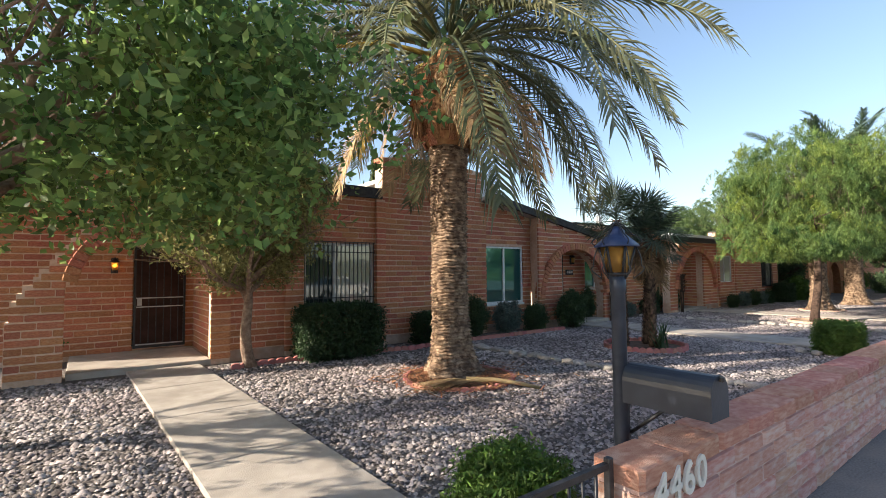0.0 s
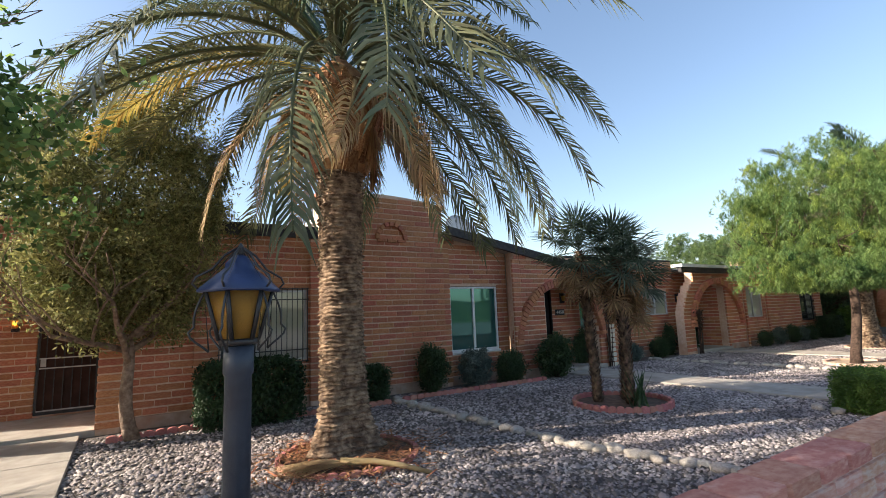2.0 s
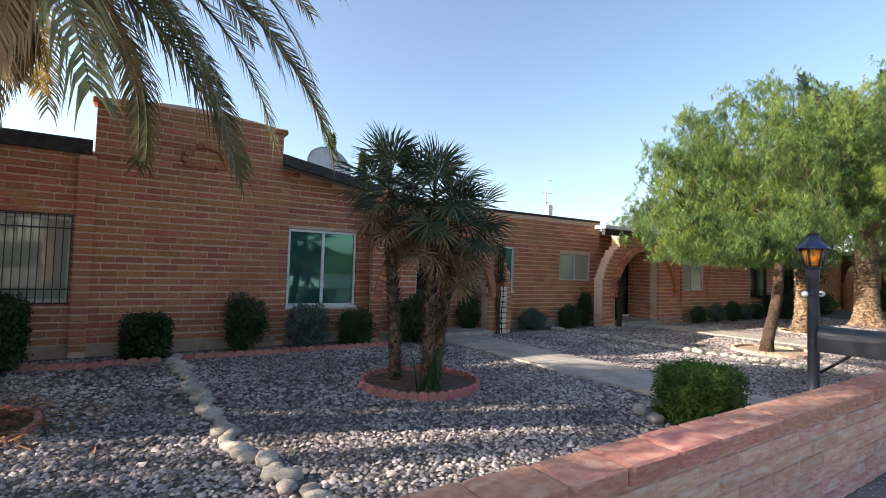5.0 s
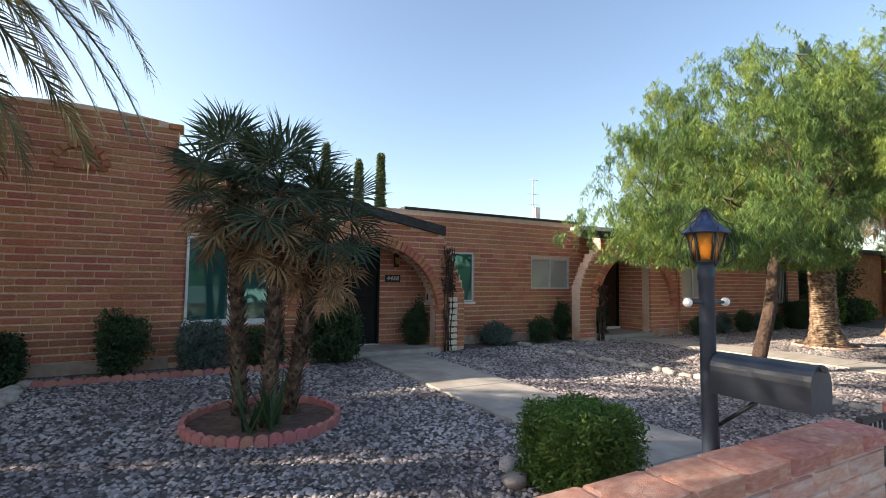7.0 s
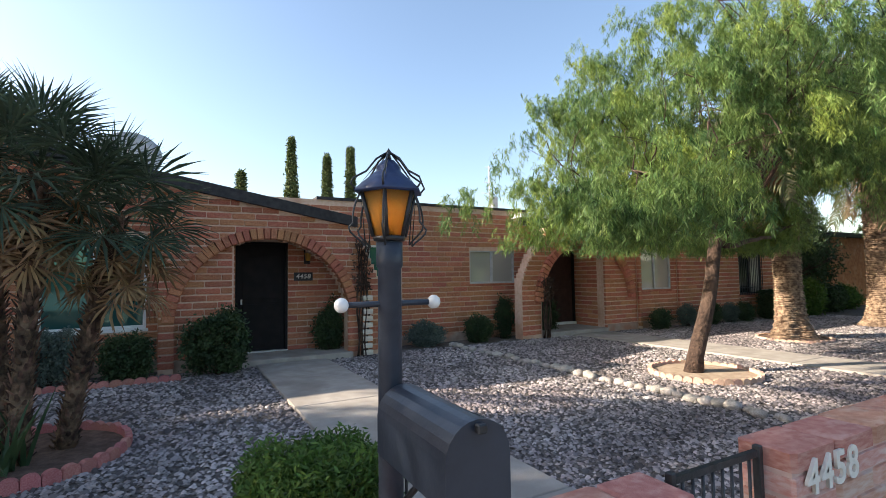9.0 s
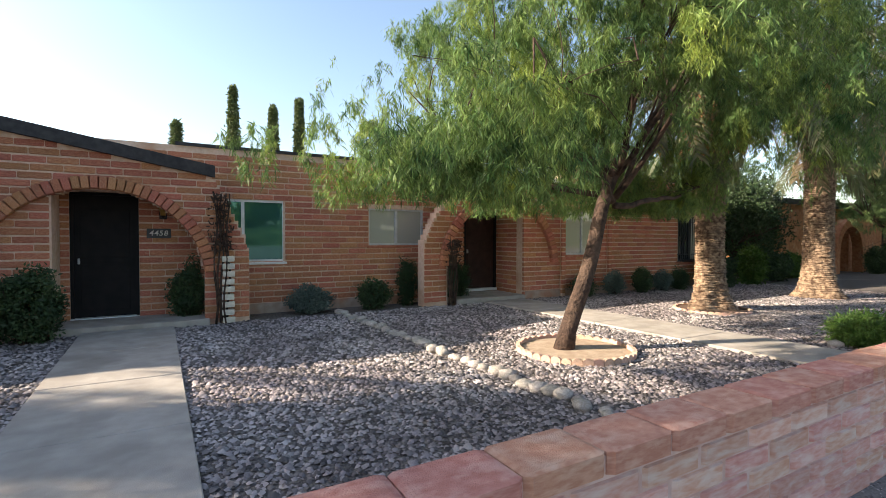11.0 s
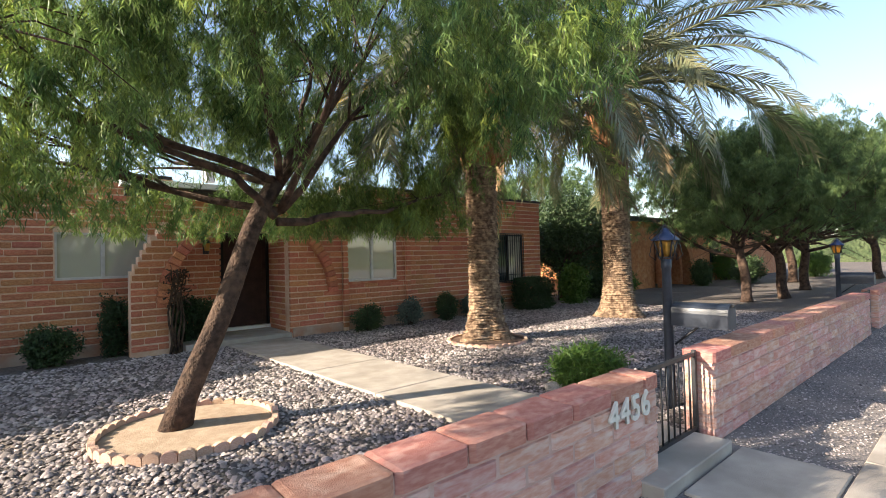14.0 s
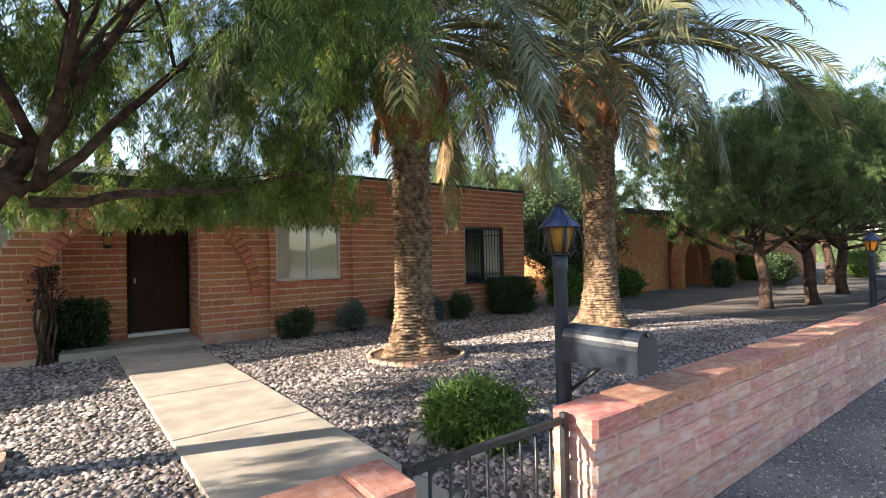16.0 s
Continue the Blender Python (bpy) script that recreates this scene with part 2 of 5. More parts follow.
def arrays(name, V, F, smooth=False):
    """A mesh from arrays of points and of equal-sided faces."""
    me = bpy.data.meshes.new(name)
    V, F = np.asarray(V, np.float32), np.asarray(F, np.int32)
    k = F.shape[1]
    me.vertices.add(len(V))
    me.vertices.foreach_set("co", V.ravel())
    me.loops.add(F.size)
    me.loops.foreach_set("vertex_index", F.ravel())
    me.polygons.add(len(F))
    me.polygons.foreach_set("loop_start", np.arange(0, F.size, k, dtype=np.int32))
    me.polygons.foreach_set("loop_total", np.full(len(F), k, np.int32))
    me.update(calc_edges=True)
    if smooth:
        me.shade_smooth()
    return me


def merge(pieces):
    Vs, Fs, o = [], [], 0
    for V, F in pieces:
        Vs.append(V)
        Fs.append(np.asarray(F) + o)
        o += len(V)
    return np.concatenate(Vs), np.concatenate(Fs)


def box(bm, x0, x1, y0, y1, z0, z1, bevel=0.0):
    m = Matrix.Translation(((x0 + x1) / 2, (y0 + y1) / 2, (z0 + z1) / 2)) @ Matrix.Diagonal((x1 - x0, y1 - y0, z1 - z0, 1))
    r = bmesh.ops.create_cube(bm, size=1, matrix=m)
    if bevel:
        es = list({e for v in r["verts"] for e in v.link_edges})
        bmesh.ops.bevel(bm, geom=es, offset=bevel, segments=1, affect="EDGES")
    return bm


def boxed(x0, x1, y0, y1, z0, z1, bevel=0.0):
    return box(bmesh.new(), x0, x1, y0, y1, z0, z1, bevel)


def tube(pts, radii, seg=8):
    """Arrays of a tube along points, as quads, with closed ends."""
    pts = [Vector(p) for p in pts]
    V, F = [], []
    for i, p in enumerate(pts):
        d = (pts[min(i + 1, len(pts) - 1)] - pts[max(i - 1, 0)]).normalized()
        a = d.orthogonal().normalized() if i == 0 else (a - d * a.dot(d)).normalized()
        b = d.cross(a)
        r = radii[i] if hasattr(radii, "__len__") else radii
        for s in range(seg):
            w = 2 * math.pi * s / seg
            V.append(p + (a * math.cos(w) + b * math.sin(w)) * r)
    for i in range(len(pts) - 1):
        for s in range(seg):
            F.append((i * seg + s, i * seg + (s + 1) % seg, (i + 1) * seg + (s + 1) % seg, (i + 1) * seg + s))
    for i, order in ((0, 1), (len(pts) - 1, -1)):
        V.append(pts[i])
        c = len(V) - 1
        for s in range(0, seg, 2):
            q = (c, i * seg + (s + 2) % seg, i * seg + s + 1, i * seg + s)
            F.append(q if order == 1 else (c, i * seg + s, i * seg + s + 1, i * seg + (s + 2) % seg))
    return np.array([tuple(v) for v in V]), np.array(F)


def lathe(profile, seg=16):
    """Arrays of a turned shape about z; profile: (radius, height)."""
    V, F = [], []
    for r, z in profile:
        for s in range(seg):
            w = 2 * math.pi * s / seg
            V.append((r * math.cos(w), r * math.sin(w), z))
    for i in range(len(profile) - 1):
        for s in range(seg):
            F.append((i * seg + s, i * seg + (s + 1) % seg, (i + 1) * seg + (s + 1) % seg, (i + 1) * seg + s))
    return np.array(V), np.array(F)


def turned(name, profile, mat, parent, seg=16, label="", m=None, smooth=True):
    V, F = lathe(profile, seg)
    return put(name, arrays(name, V, F, smooth), mat, parent, label, m)


def scatter(T, F, P, R, S):
    """Copies of a template (points T, faces F) at places P with rotations R (n,3,3) and sizes S, as one pair of arrays."""
    n, k = len(P), len(T)
    V = np.einsum("nij,kj->nki", R, T) * np.asarray(S)[:, None, None] + P[:, None, :]
    return V.reshape(-1, 3), (F[None] + (np.arange(n) * k)[:, None, None]).reshape(-1, F.shape[1])


def turns(n, rng, tilt=math.pi):
    """Random rotations: about z fully, tipped by up to tilt."""
    a, b, c = rng.uniform(0, 2 * math.pi, n), rng.uniform(-tilt, tilt, n), rng.uniform(-tilt, tilt, n)
    ca, sa, cb, sb, cc, sc = np.cos(a), np.sin(a), np.cos(b), np.sin(b), np.cos(c), np.sin(c)
    z, o = np.zeros(n), np.ones(n)
    Rz = np.stack([np.stack([ca, -sa, z], -1), np.stack([sa, ca, z], -1), np.stack([z, z, o], -1)], -2)
    Ry = np.stack([np.stack([cb, z, sb], -1), np.stack([z, o, z], -1), np.stack([-sb, z, cb], -1)], -2)
    Rx = np.stack([np.stack([o, z, z], -1), np.stack([z, cc, -sc], -1), np.stack([z, sc, cc], -1)], -2)
    return Rz @ Ry @ Rx


def structure(name, label, category="wall"):
    return thing(name, label, category, kind="structure")


def brick_mesh(name, sag=0.004):
    """A unit brick with softened edges, to be sized by its object."""
    bm = boxed(-0.5, 0.5, -0.5, 0.5, -0.5, 0.5)
    bmesh.ops.bevel(bm, geom=bm.edges[:], offset=0.07, segments=1, affect="EDGES")
    me = bpy.data.meshes.new(name)
    bm.to_mesh(me)
    bm.free()
    return me


BRICK = brick_mesh("brick")
BRICK.materials.append(M_BRICK)
BLOCK = brick_mesh("block")
BLOCK.materials.append(M_BLOCK)
CAP = brick_mesh("cap_block")
CAP.materials.append(M_CAP)
later = []


def brick_at(parent, x0, x1, y, z, depth, h, mesh=BRICK, name="brick", ry=0.0):
    later.append((parent, mesh, name, Matrix.LocRotScale(((x0 + x1) / 2, y + rnd.uniform(-0.004, 0.004), z + rnd.uniform(-0.003, 0.003)), Euler((0, ry + rnd.uniform(-0.006, 0.006), rnd.uniform(-0.008, 0.008))), (x1 - x0, depth, h))))


COURSE = 0.122


def adobe_wall(name, label, x0, x1, y, thick, z0, top, solid=None, ring=(), bricks=True):
    """A wall along x, its face at y, with mortar behind bricks. top: height by x; solid(x, z): False in openings."""
    w = structure(name, label)
    solid = solid or (lambda x, z: True)
    bm = bmesh.new()
    step = 0.06
    n = max(1, round((x1 - x0) / step))
    runs = []
    for i in range(n):
        a, b = x0 + (x1 - x0) * i / n, x0 + (x1 - x0) * (i + 1) / n
        xm = (a + b) / 2
        zs = np.arange(z0, top(xm), 0.03)
        on = [solid(xm, z + 0.015) for z in zs]
        spans, s = [], None
        for z, k in zip(zs, on):
            if k and s is None:
                s = z
            if not k and s is not None:
                spans.append((s, z))
                s = None
        if s is not None:
            spans.append((s, top(xm)))
        key = [(round(p, 3), round(q, 3)) for p, q in spans]
        if runs and runs[-1][2] == key:
            runs[-1][1] = b
        else:
            runs.append([a, b, key])
    for a, b, key in runs:
        for p, q in key:
            box(bm, a, b, y, y + thick, p, q)
    part("mortar", bm, M_MORTAR, w, "pinkish mortar bed")
    if bricks:
        row, z = 0, z0 + 0.2
        while z + COURSE * 0.5 < max(top(x0), top((x0 + x1) / 2), top(x1)):
            xs = np.arange(x0 + 0.005, x1, 0.01)
            ok = [solid(x, z) and solid(x, z + 0.045) and solid(x, z - 0.045) and z + 0.05 < top(x) for x in xs]
            s = None
            for i, k in enumerate(ok + [False]):
                if k and s is None:
                    s = i
                if not k and s is not None:
                    a, b = xs[s] - 0.005, xs[i - 1] + 0.005
                    s = None
                    cut = a
                    first = a + (0.19 if row % 2 else 0.385) + rnd.uniform(-0.03, 0.03)
                    while cut < b - 0.05:
                        e = min(first, b)
                        if b - e < 0.1:
                            e = b
                        brick_at(w, cut + 0.006, e - 0.006, y + 0.02, z, 0.07, COURSE - 0.027)
                        cut, first = e, e + 0.385 + rnd.uniform(-0.03, 0.03)
            row, z = row + 1, z + COURSE
    return w


def arch_ring(w, cx, cz, r, y, a0, a1, deep=0.2, proud=0.13):
    """Bricks on edge round an arch of radius r, from angle a0 to a1 in degrees."""
    n = max(3, round(math.radians(a1 - a0) * (r + deep / 2) / 0.118))
    for i in range(n):
        a = math.radians(a0 + (a1 - a0) * (i + 0.5) / n)
        rr = r + deep / 2
        later.append((w, BRICK, "brick", Matrix.LocRotScale((cx + rr * math.cos(a), y - proud + 0.13, cz + rr * math.sin(a)), Euler((0, -a, 0)), (deep, 0.26, math.radians(a1 - a0) / n * rr * 0.9))))


# ---- ground, paths ----
ys = [-600, -60, -20, -6, -3, 0.2, 1.2, 1.34, 5, 9, 20, 60, 600]
xs = [-600, -60, -20, -8, 0, 8, 16, 24, 32, 60, 600]
GV = [(x, y, 0.0 if y < 1.3 else 0.055) for y in ys for x in xs]
GF = [(j * len(xs) + i, j * len(xs) + i + 1, (j + 1) * len(xs) + i + 1, (j + 1) * len(xs) + i) for j in range(len(ys) - 1) for i in range(len(xs) - 1)]
ground_mesh = arrays("ground", GV, GF)
ground_mesh.materials.append(M_GROUND)
ground_mesh.materials.append(M_VERGE)
for face in ground_mesh.polygons:
    face.material_index = 1 if face.center.y < 1.2 else 0
tagged(put("ground", ground_mesh, None), "bare gravelly desert soil reaching to the horizon", "ground", "", "structure")

SLAB = brick_mesh("slab")


def slab_run(name, label, x0, x1, y0, y1, z, step, mat=M_CONC, along="y", skew=0.0):
    p = structure(name, label, "path")
    n = max(1, round(((y1 - y0) if along == "y" else (x1 - x0)) / step))
    for i in range(n):
        bm = boxed(x0, x1, y0 + (y1 - y0) * i / n + 0.006, y0 + (y1 - y0) * (i + 1) / n - 0.006, -0.04, z, 0.008) if along == "y" else boxed(x0 + (x1 - x0) * i / n + 0.006, x0 + (x1 - x0) * (i + 1) / n - 0.006, y0, y1, -0.04, z, 0.008)
        for v in bm.verts:
            v.co.x += skew * (v.co.y - 9)
        part("slab", bm, mat, p)
    return p


slab_run("path_1", "pale concrete garden path to the entry door", -0.16, 0.92, 1.0, 9.3, 0.105, 1.6, skew=-0.03)
slab_run("path_2", "grey concrete garden path to the arched porch", 11.1, 12.36, 1.0, 9.0, 0.10, 1.6, skew=-0.025)
slab_run("path_3", "grey concrete garden path to the shaded porch", 18.72, 19.9, 1.0, 9.1, 0.10, 1.6, skew=-0.045)
slab_run("sidewalk", "pale concrete pavement beside the low wall", -14, 60, -1.35, 0.27, 0.016, 1.5, along="x")
for i, (a, b) in enumerate(((0.3, 1.36), (11.8, 12.8), (19.3, 20.4), (27.7, 28.7))):
    slab_run("apron_%d" % (i + 1), "concrete slab from the gate to the pavement", a, b, 0.28, 0.99, 0.022, 1.0)
slab_run("porch_floor_1", "concrete porch floor before the security door", -0.95, 1.1, 9.31, 11.4, 0.16, 2.5)
slab_run("porch_floor_2", "concrete porch step under the arch", 10.72, 12.9, 9.01, 10.0, 0.17, 1.5)
slab_run("porch_floor_3", "pale green concrete porch step at the door", 18.0, 19.98, 9.11, 10.35, 0.18, 1.5)


# ---- houses ----
def flat_top(z):
    return lambda x: z


def window_unit(name, label, x0, x1, z0, z1, y, mat_glass, frame=M_WHITE, split=0.5, bars=False, blind=False):
    w = thing(name, label, "window", kind="structure")
    f = 0.045
    bm = bmesh.new()
    box(bm, x0, x1, y - 0.015, y + 0.07, z0, z0 + f)
    box(bm, x0, x1, y - 0.015, y + 0.07, z1 - f, z1)
    box(bm, x0, x0 + f, y - 0.015, y + 0.07, z0 + f, z1 - f)
    box(bm, x1 - f, x1, y - 0.015, y + 0.07, z0 + f, z1 - f)
    xm = x0 + (x1 - x0) * split
    box(bm, xm - 0.03, xm + 0.03, y - 0.006, y + 0.06, z0 + f, z1 - f)
    part("window_frame", bm, frame, w)
    part("pane", boxed(x0 + f, xm - 0.03, y + 0.03, y + 0.036, z0 + f, z1 - f), M_GLASSD if bars else mat_glass, w)
    part("pane", boxed(xm + 0.03, x1 - f, y + 0.022, y + 0.028, z0 + f, z1 - f), mat_glass, w)
    part("window_sill", boxed(x0 - 0.04, x1 + 0.04, y - 0.05, y + 0.02, z0 - 0.06, z0 - 0.004, 0.008), frame if frame is M_WHITE else M_BRICKJ, w)
    part("room_back", boxed(x0, x1, y + 0.16, y + 0.2, z0, z1), M_PLASTER, w)
    if blind:
        for i in range(int((z1 - z0 - 0.1) / 0.05)):
            part("blind_slat", boxed(xm + 0.03, x1 - f, y + 0.045, y + 0.075, z0 + 0.06 + i * 0.05, z0 + 0.063 + i * 0.05), M_BLIND, w)
    if bars:
        n = int((x1 - x0) / 0.1)
        for i in range(n + 1):
            bx = x0 + (x1 - x0) * i / n
            part("bar", boxed(bx - 0.007, bx + 0.007, y - 0.075, y - 0.06, z0 - 0.03, z1 + 0.03), M_BLACK, w)
        for bz in (z0 - 0.03, z0 + 0.2, z1 - 0.2, z1 + 0.02):
            part("crossbar", boxed(x0 - 0.03, x1 + 0.03, y - 0.06, y - 0.045, bz, bz + 0.02), M_BLACK, w)
    return w


def opening(*rects):
    return lambda x, z: not any(a <= x <= b and c <= z <= d for a, b, c, d in rects)


FA = 9.42      # face of the first house
FB = 9.5       # face of the raised block
FW = 10.0      # recessed face
FC = 9.2       # face of the third house
WA = (2.85, 4.45, 0.95, 2.33)
WV = (7.93, 9.39, 0.82, 2.39)
W1 = (12.98, 14.36, 1.10, 2.34)
W2 = (16.18, 17.56, 1.42, 2.26)
W3 = (21.33, 22.70, 1.15, 2.32)
W4 = (26.15, 27.47, 0.88, 2.30)


def porch1(x, z):
    if x > 1.12:
        return True
    return not (-0.98 < x < 1.12 and (z < 1.35 or math.hypot((x - 0.35) / 1.33, (z - 1.35) / 1.15) < 1))


def buttress1(x):
    return 3.45 if x > -0.7 else (1.3 + 0.122 * math.floor((x + 1.63) / 0.09) if x > -1.62 else 1.0)


w = adobe_wall("wall_1", "orange burnt adobe porch wall with an arch", -1.66, 1.13, FA - 0.2, 0.3, 0.0, lambda x: min(3.45, buttress1(x)), porch1)
arch_ring(w, 0.35, 1.35, 1.2, FA - 0.2, 75, 170)
adobe_wall("wall_2", "orange burnt adobe house wall with a barred window", 1.13, 4.69, FA, 0.3, 0.0, flat_top(3.45), opening(WA))
adobe_wall("wall_3", "raised burnt adobe block with a curved top", 4.69, 7.73, FB - 0.1, 0.35, 0.0, lambda x: 4.36 + 0.12 * math.cos((x - 6.2) / 1.52 * math.pi / 2))
slope = lambda x: 3.62 - (x - 7.7) * 0.18
adobe_wall("wall_4", "burnt adobe wall under the sloping dark eaves", 7.73, 9.72, FB, 0.3, 0.0, slope, opening(WV))
AX2, AZ2, AR2 = 11.33, 0.85, 1.5


def porch2(x, z):
    return not (10.72 < x < AX2 + AR2 and (z < AZ2 or math.hypot(x - AX2, z - AZ2) < AR2))


def top2(x):
    return slope(x) if x < 12.98 else 2.62 - 0.122 * math.floor((x - 12.98) / 0.055)


w = adobe_wall("wall_5", "burnt adobe porch wall with a wide arch and stepped buttress", 9.72, 13.56, 9.15, 0.3, 0.0, lambda x: max(1.27, top2(x)), porch2)
arch_ring(w, AX2, AZ2, AR2, 9.15, 5, 178)
D2 = (10.83, 11.82, 0.17, 2.36)
adobe_wall("wall_6", "recessed burnt adobe wall with two windows", 10.42, 18.0, FW, 0.3, 0.0, flat_top(3.3), opening(W1, W2, D2))
AX3, AZ3, AR3 = 19.3, 0.9, 1.55


def porch3(x, z):
    return not (AX3 - AR3 < x < 19.98 and (z < AZ3 or math.hypot(x - AX3, z - AZ3) < AR3))


def top3(x):
    return 1.3 + 0.122 * max(0, math.floor((0.9 + math.sqrt(max(0, 2.2 ** 2 - (AX3 - x) ** 2)) - 1.3) / 0.122)) if x < 17.95 else 3.0


w = adobe_wall("wall_7", "burnt adobe porch wall with arch and stepped buttress", 17.18, 21.2, FC, 0.3, 0.0, lambda x: min(3.0, top3(x)), porch3)
arch_ring(w, AX3, AZ3, AR3, FC, 2, 178)
adobe_wall("wall_8", "burnt adobe front wall with two windows", 21.2, 28.33, FC, 0.3, 0.0, flat_top(3.33), opening(W3, W4))
D3 = (18.95, 19.97, 0.24, 2.3)
adobe_wall("wall_9", "shaded back wall of the porch with a door", 17.3, 20.3, 10.35, 0.3, 0.0, flat_top(3.0), opening(D3))
D1 = (0.05, 0.98, 0.2, 2.25)
adobe_wall("wall_10", "back wall of the first porch", -2.6, 1.4, 11.4, 0.3, 0.0, flat_top(3.4), opening(D1))


def side_wall(name, label, x, y0, y1, z1, thick=0.28):
    """A wall along y whose face looks to -x."""
    s = structure(name, label)
    part("mortar", boxed(x + 0.02, x + thick, y0, y1, 0, z1), M_MORTAR, s)
    z, row = 0.2, 0
    while z < z1 - 0.05:
        a = y0
        e = y0 + (0.2 if row % 2 else 0.385)
        while a < y1 - 0.03:
            b = min(e, y1)
            later.append((s, BRICK, "brick", Matrix.LocRotScale((x + 0.04, (a + b) / 2, z), Euler((0, 0, rnd.uniform(-0.01, 0.01))), (0.07, b - a - 0.014, COURSE - 0.027))))
            a, e = b, b + 0.385 + rnd.uniform(-0.03, 0.03)
        z, row = z + COURSE, row + 1
    return s


side_wall("wall_11", "adobe side wall of the first porch", 1.13, FA + 0.31, 11.39, 3.4)
side_wall("wall_12", "adobe side wall of the arched porch", 10.42, 9.46, 9.99, 2.9)
side_wall("wall_13", "adobe side wall of the shaded porch", 19.99, FC + 0.31, 10.34, 3.0)
for nm, x0, x1, y, z1 in (("wall_14", -2.9, -2.6, 11.4, 3.4), ("wall_15", 28.03, 28.33, FC + 0.31, 3.33)):
    s = structure(nm, "end wall of the adobe house")
    part("mortar", boxed(x0, x1, y, 18.0, 0, z1), M_MORTAR, s)
s = structure("wall_16", "rear wall of the row of houses")
part("mortar", boxed(-2.9, 28.33, 18.0, 18.3, 0, 3.3), M_MORTAR, s)


def roof(name, label, pts, mat=M_TAR):
    """A roof slab between eight corner points."""
    bm = bmesh.new()
    v = [bm.verts.new(p) for p in pts]
    for f in ((0, 1, 2, 3), (7, 6, 5, 4), (0, 4, 5, 1), (1, 5, 6, 2), (2, 6, 7, 3), (3, 7, 4, 0)):
        bm.faces.new([v[i] for i in f])
    bmesh.ops.recalc_face_normals(bm, faces=bm.faces[:])
    return tagged(part(name, bm, mat), label, "roof", "", "structure")


def slab_pts(x0, x1, y0, y1, za, zb, t):
    return [(x0, y0, za - t), (x1, y0, zb - t), (x1, y1, zb - t), (x0, y1, za - t), (x0, y0, za), (x1, y0, zb), (x1, y1, zb), (x0, y1, za)]


roof("roof_1", "flat roof of the first house behind the fascia", slab_pts(-2.9, 4.68, FA + 0.05, 18, 3.42, 3.42, 0.1))
roof("roof_2", "roof of the raised block", slab_pts(4.7, 7.72, FB + 0.28, 18, 3.9, 3.9, 0.1))
roof("roof_3", "sloping roof of the second house", slab_pts(7.74, 12.95, 9.2, 18, slope(7.74) + 0.1, slope(12.95) + 0.1, 0.1))
roof("roof_4", "flat roof behind the parapet", slab_pts(12.97, 17.9, FW + 0.31, 18, 3.1, 3.1, 0.1))
roof("roof_5", "flat roof of the third house", slab_pts(17.95, 28.3, FC + 0.31, 18, 3.05, 3.05, 0.05))


def fascia(label, x0, x1, y, za, zb, h, mat=M_FASCIA, d=0.07):
    bm = bmesh.new()
    v = [bm.verts.new(p) for p in [(x0, y - d, za - h), (x1, y - d, zb - h), (x1, y, zb - h), (x0, y, za - h), (x0, y - d, za), (x1, y - d, zb), (x1, y, zb), (x0, y, za)]]
    for f in ((0, 1, 2, 3), (7, 6, 5, 4), (0, 4, 5, 1), (1, 5, 6, 2), (2, 6, 7, 3), (3, 7, 4, 0)):
        bm.faces.new([v[i] for i in f])
    bmesh.ops.recalc_face_normals(bm, faces=bm.faces[:])
    return tagged(part("fascia", bm, mat), label, "trim", "", "structure")


fascia("dark roof fascia along the first house", -2.9, 4.66, FA - 0.01, 3.62, 3.62, 0.24)
fascia("dark sloping fascia board of the second house", 7.66, 13.0, 9.13, slope(7.66) + 0.17, slope(13.0) + 0.17, 0.2, d=0.1)
fascia("thin dark parapet coping", 12.4, 17.98, FW + 0.3, 3.36, 3.36, 0.06, d=0.34)
fascia("thin dark parapet coping", 21.2, 28.36, FC + 0.3, 3.39, 3.39, 0.06, d=0.34)
fascia("white metal roof edge over the shaded porch", 17.05, 21.19, FC + 0.2, 3.12, 3.12, 0.1, M_WHITE, 0.4)
fascia("dark beam under the white roof edge", 17.1, 21.19, FC - 0.02, 3.015, 3.015, 0.18, d=0.12)
bm = bmesh.new()
for a, b in ((4.62, 4.84), (7.56, 7.8)):
    box(bm, a, b, FB - 0.16, FB + 0.2, 4.26, 4.36, 0.015)
tagged(part("trim", bm, M_BRICKJ), "projecting adobe cap bricks on the raised block", "trim", "", "structure")
pw = structure("trim_2", "adobe relief ornament on the raised block", "trim")
arch_ring(pw, 6.35, 3.45, 0.3, FB - 0.1, 0, 180, 0.1, 0.08)
for k in range(3):
    brick_at(pw, 6.0 + 0.25 * k, 6.22 + 0.25 * k, FB - 0.1, 3.42, 0.1, 0.07)
for x0, x1, y, z1 in ((1.1, 1.42, FA, 3.2), (2.45, 2.72, FA, 3.4), (4.5, 4.72, FA, 3.4), (7.73, 7.88, FB, 3.45), (9.6, 9.82, FB - 0.35, 3.1), (21.2, 21.3, FC, 2.9), (22.95, 23.05, FC, 2.9)):
    p = structure("pilaster", "shallow adobe pilaster on the house front", "pilaster")
    part("mortar", boxed(x0, x1, y - 0.09, y - 0.002, 0.0, z1 - 0.05), M_MORTAR, p)
    z = 0.2
    while z < z1 - 0.06:
        brick_at(p, x0 - 0.01, x1 + 0.01, y - 0.075, z, 0.07, COURSE - 0.027)
        z += COURSE
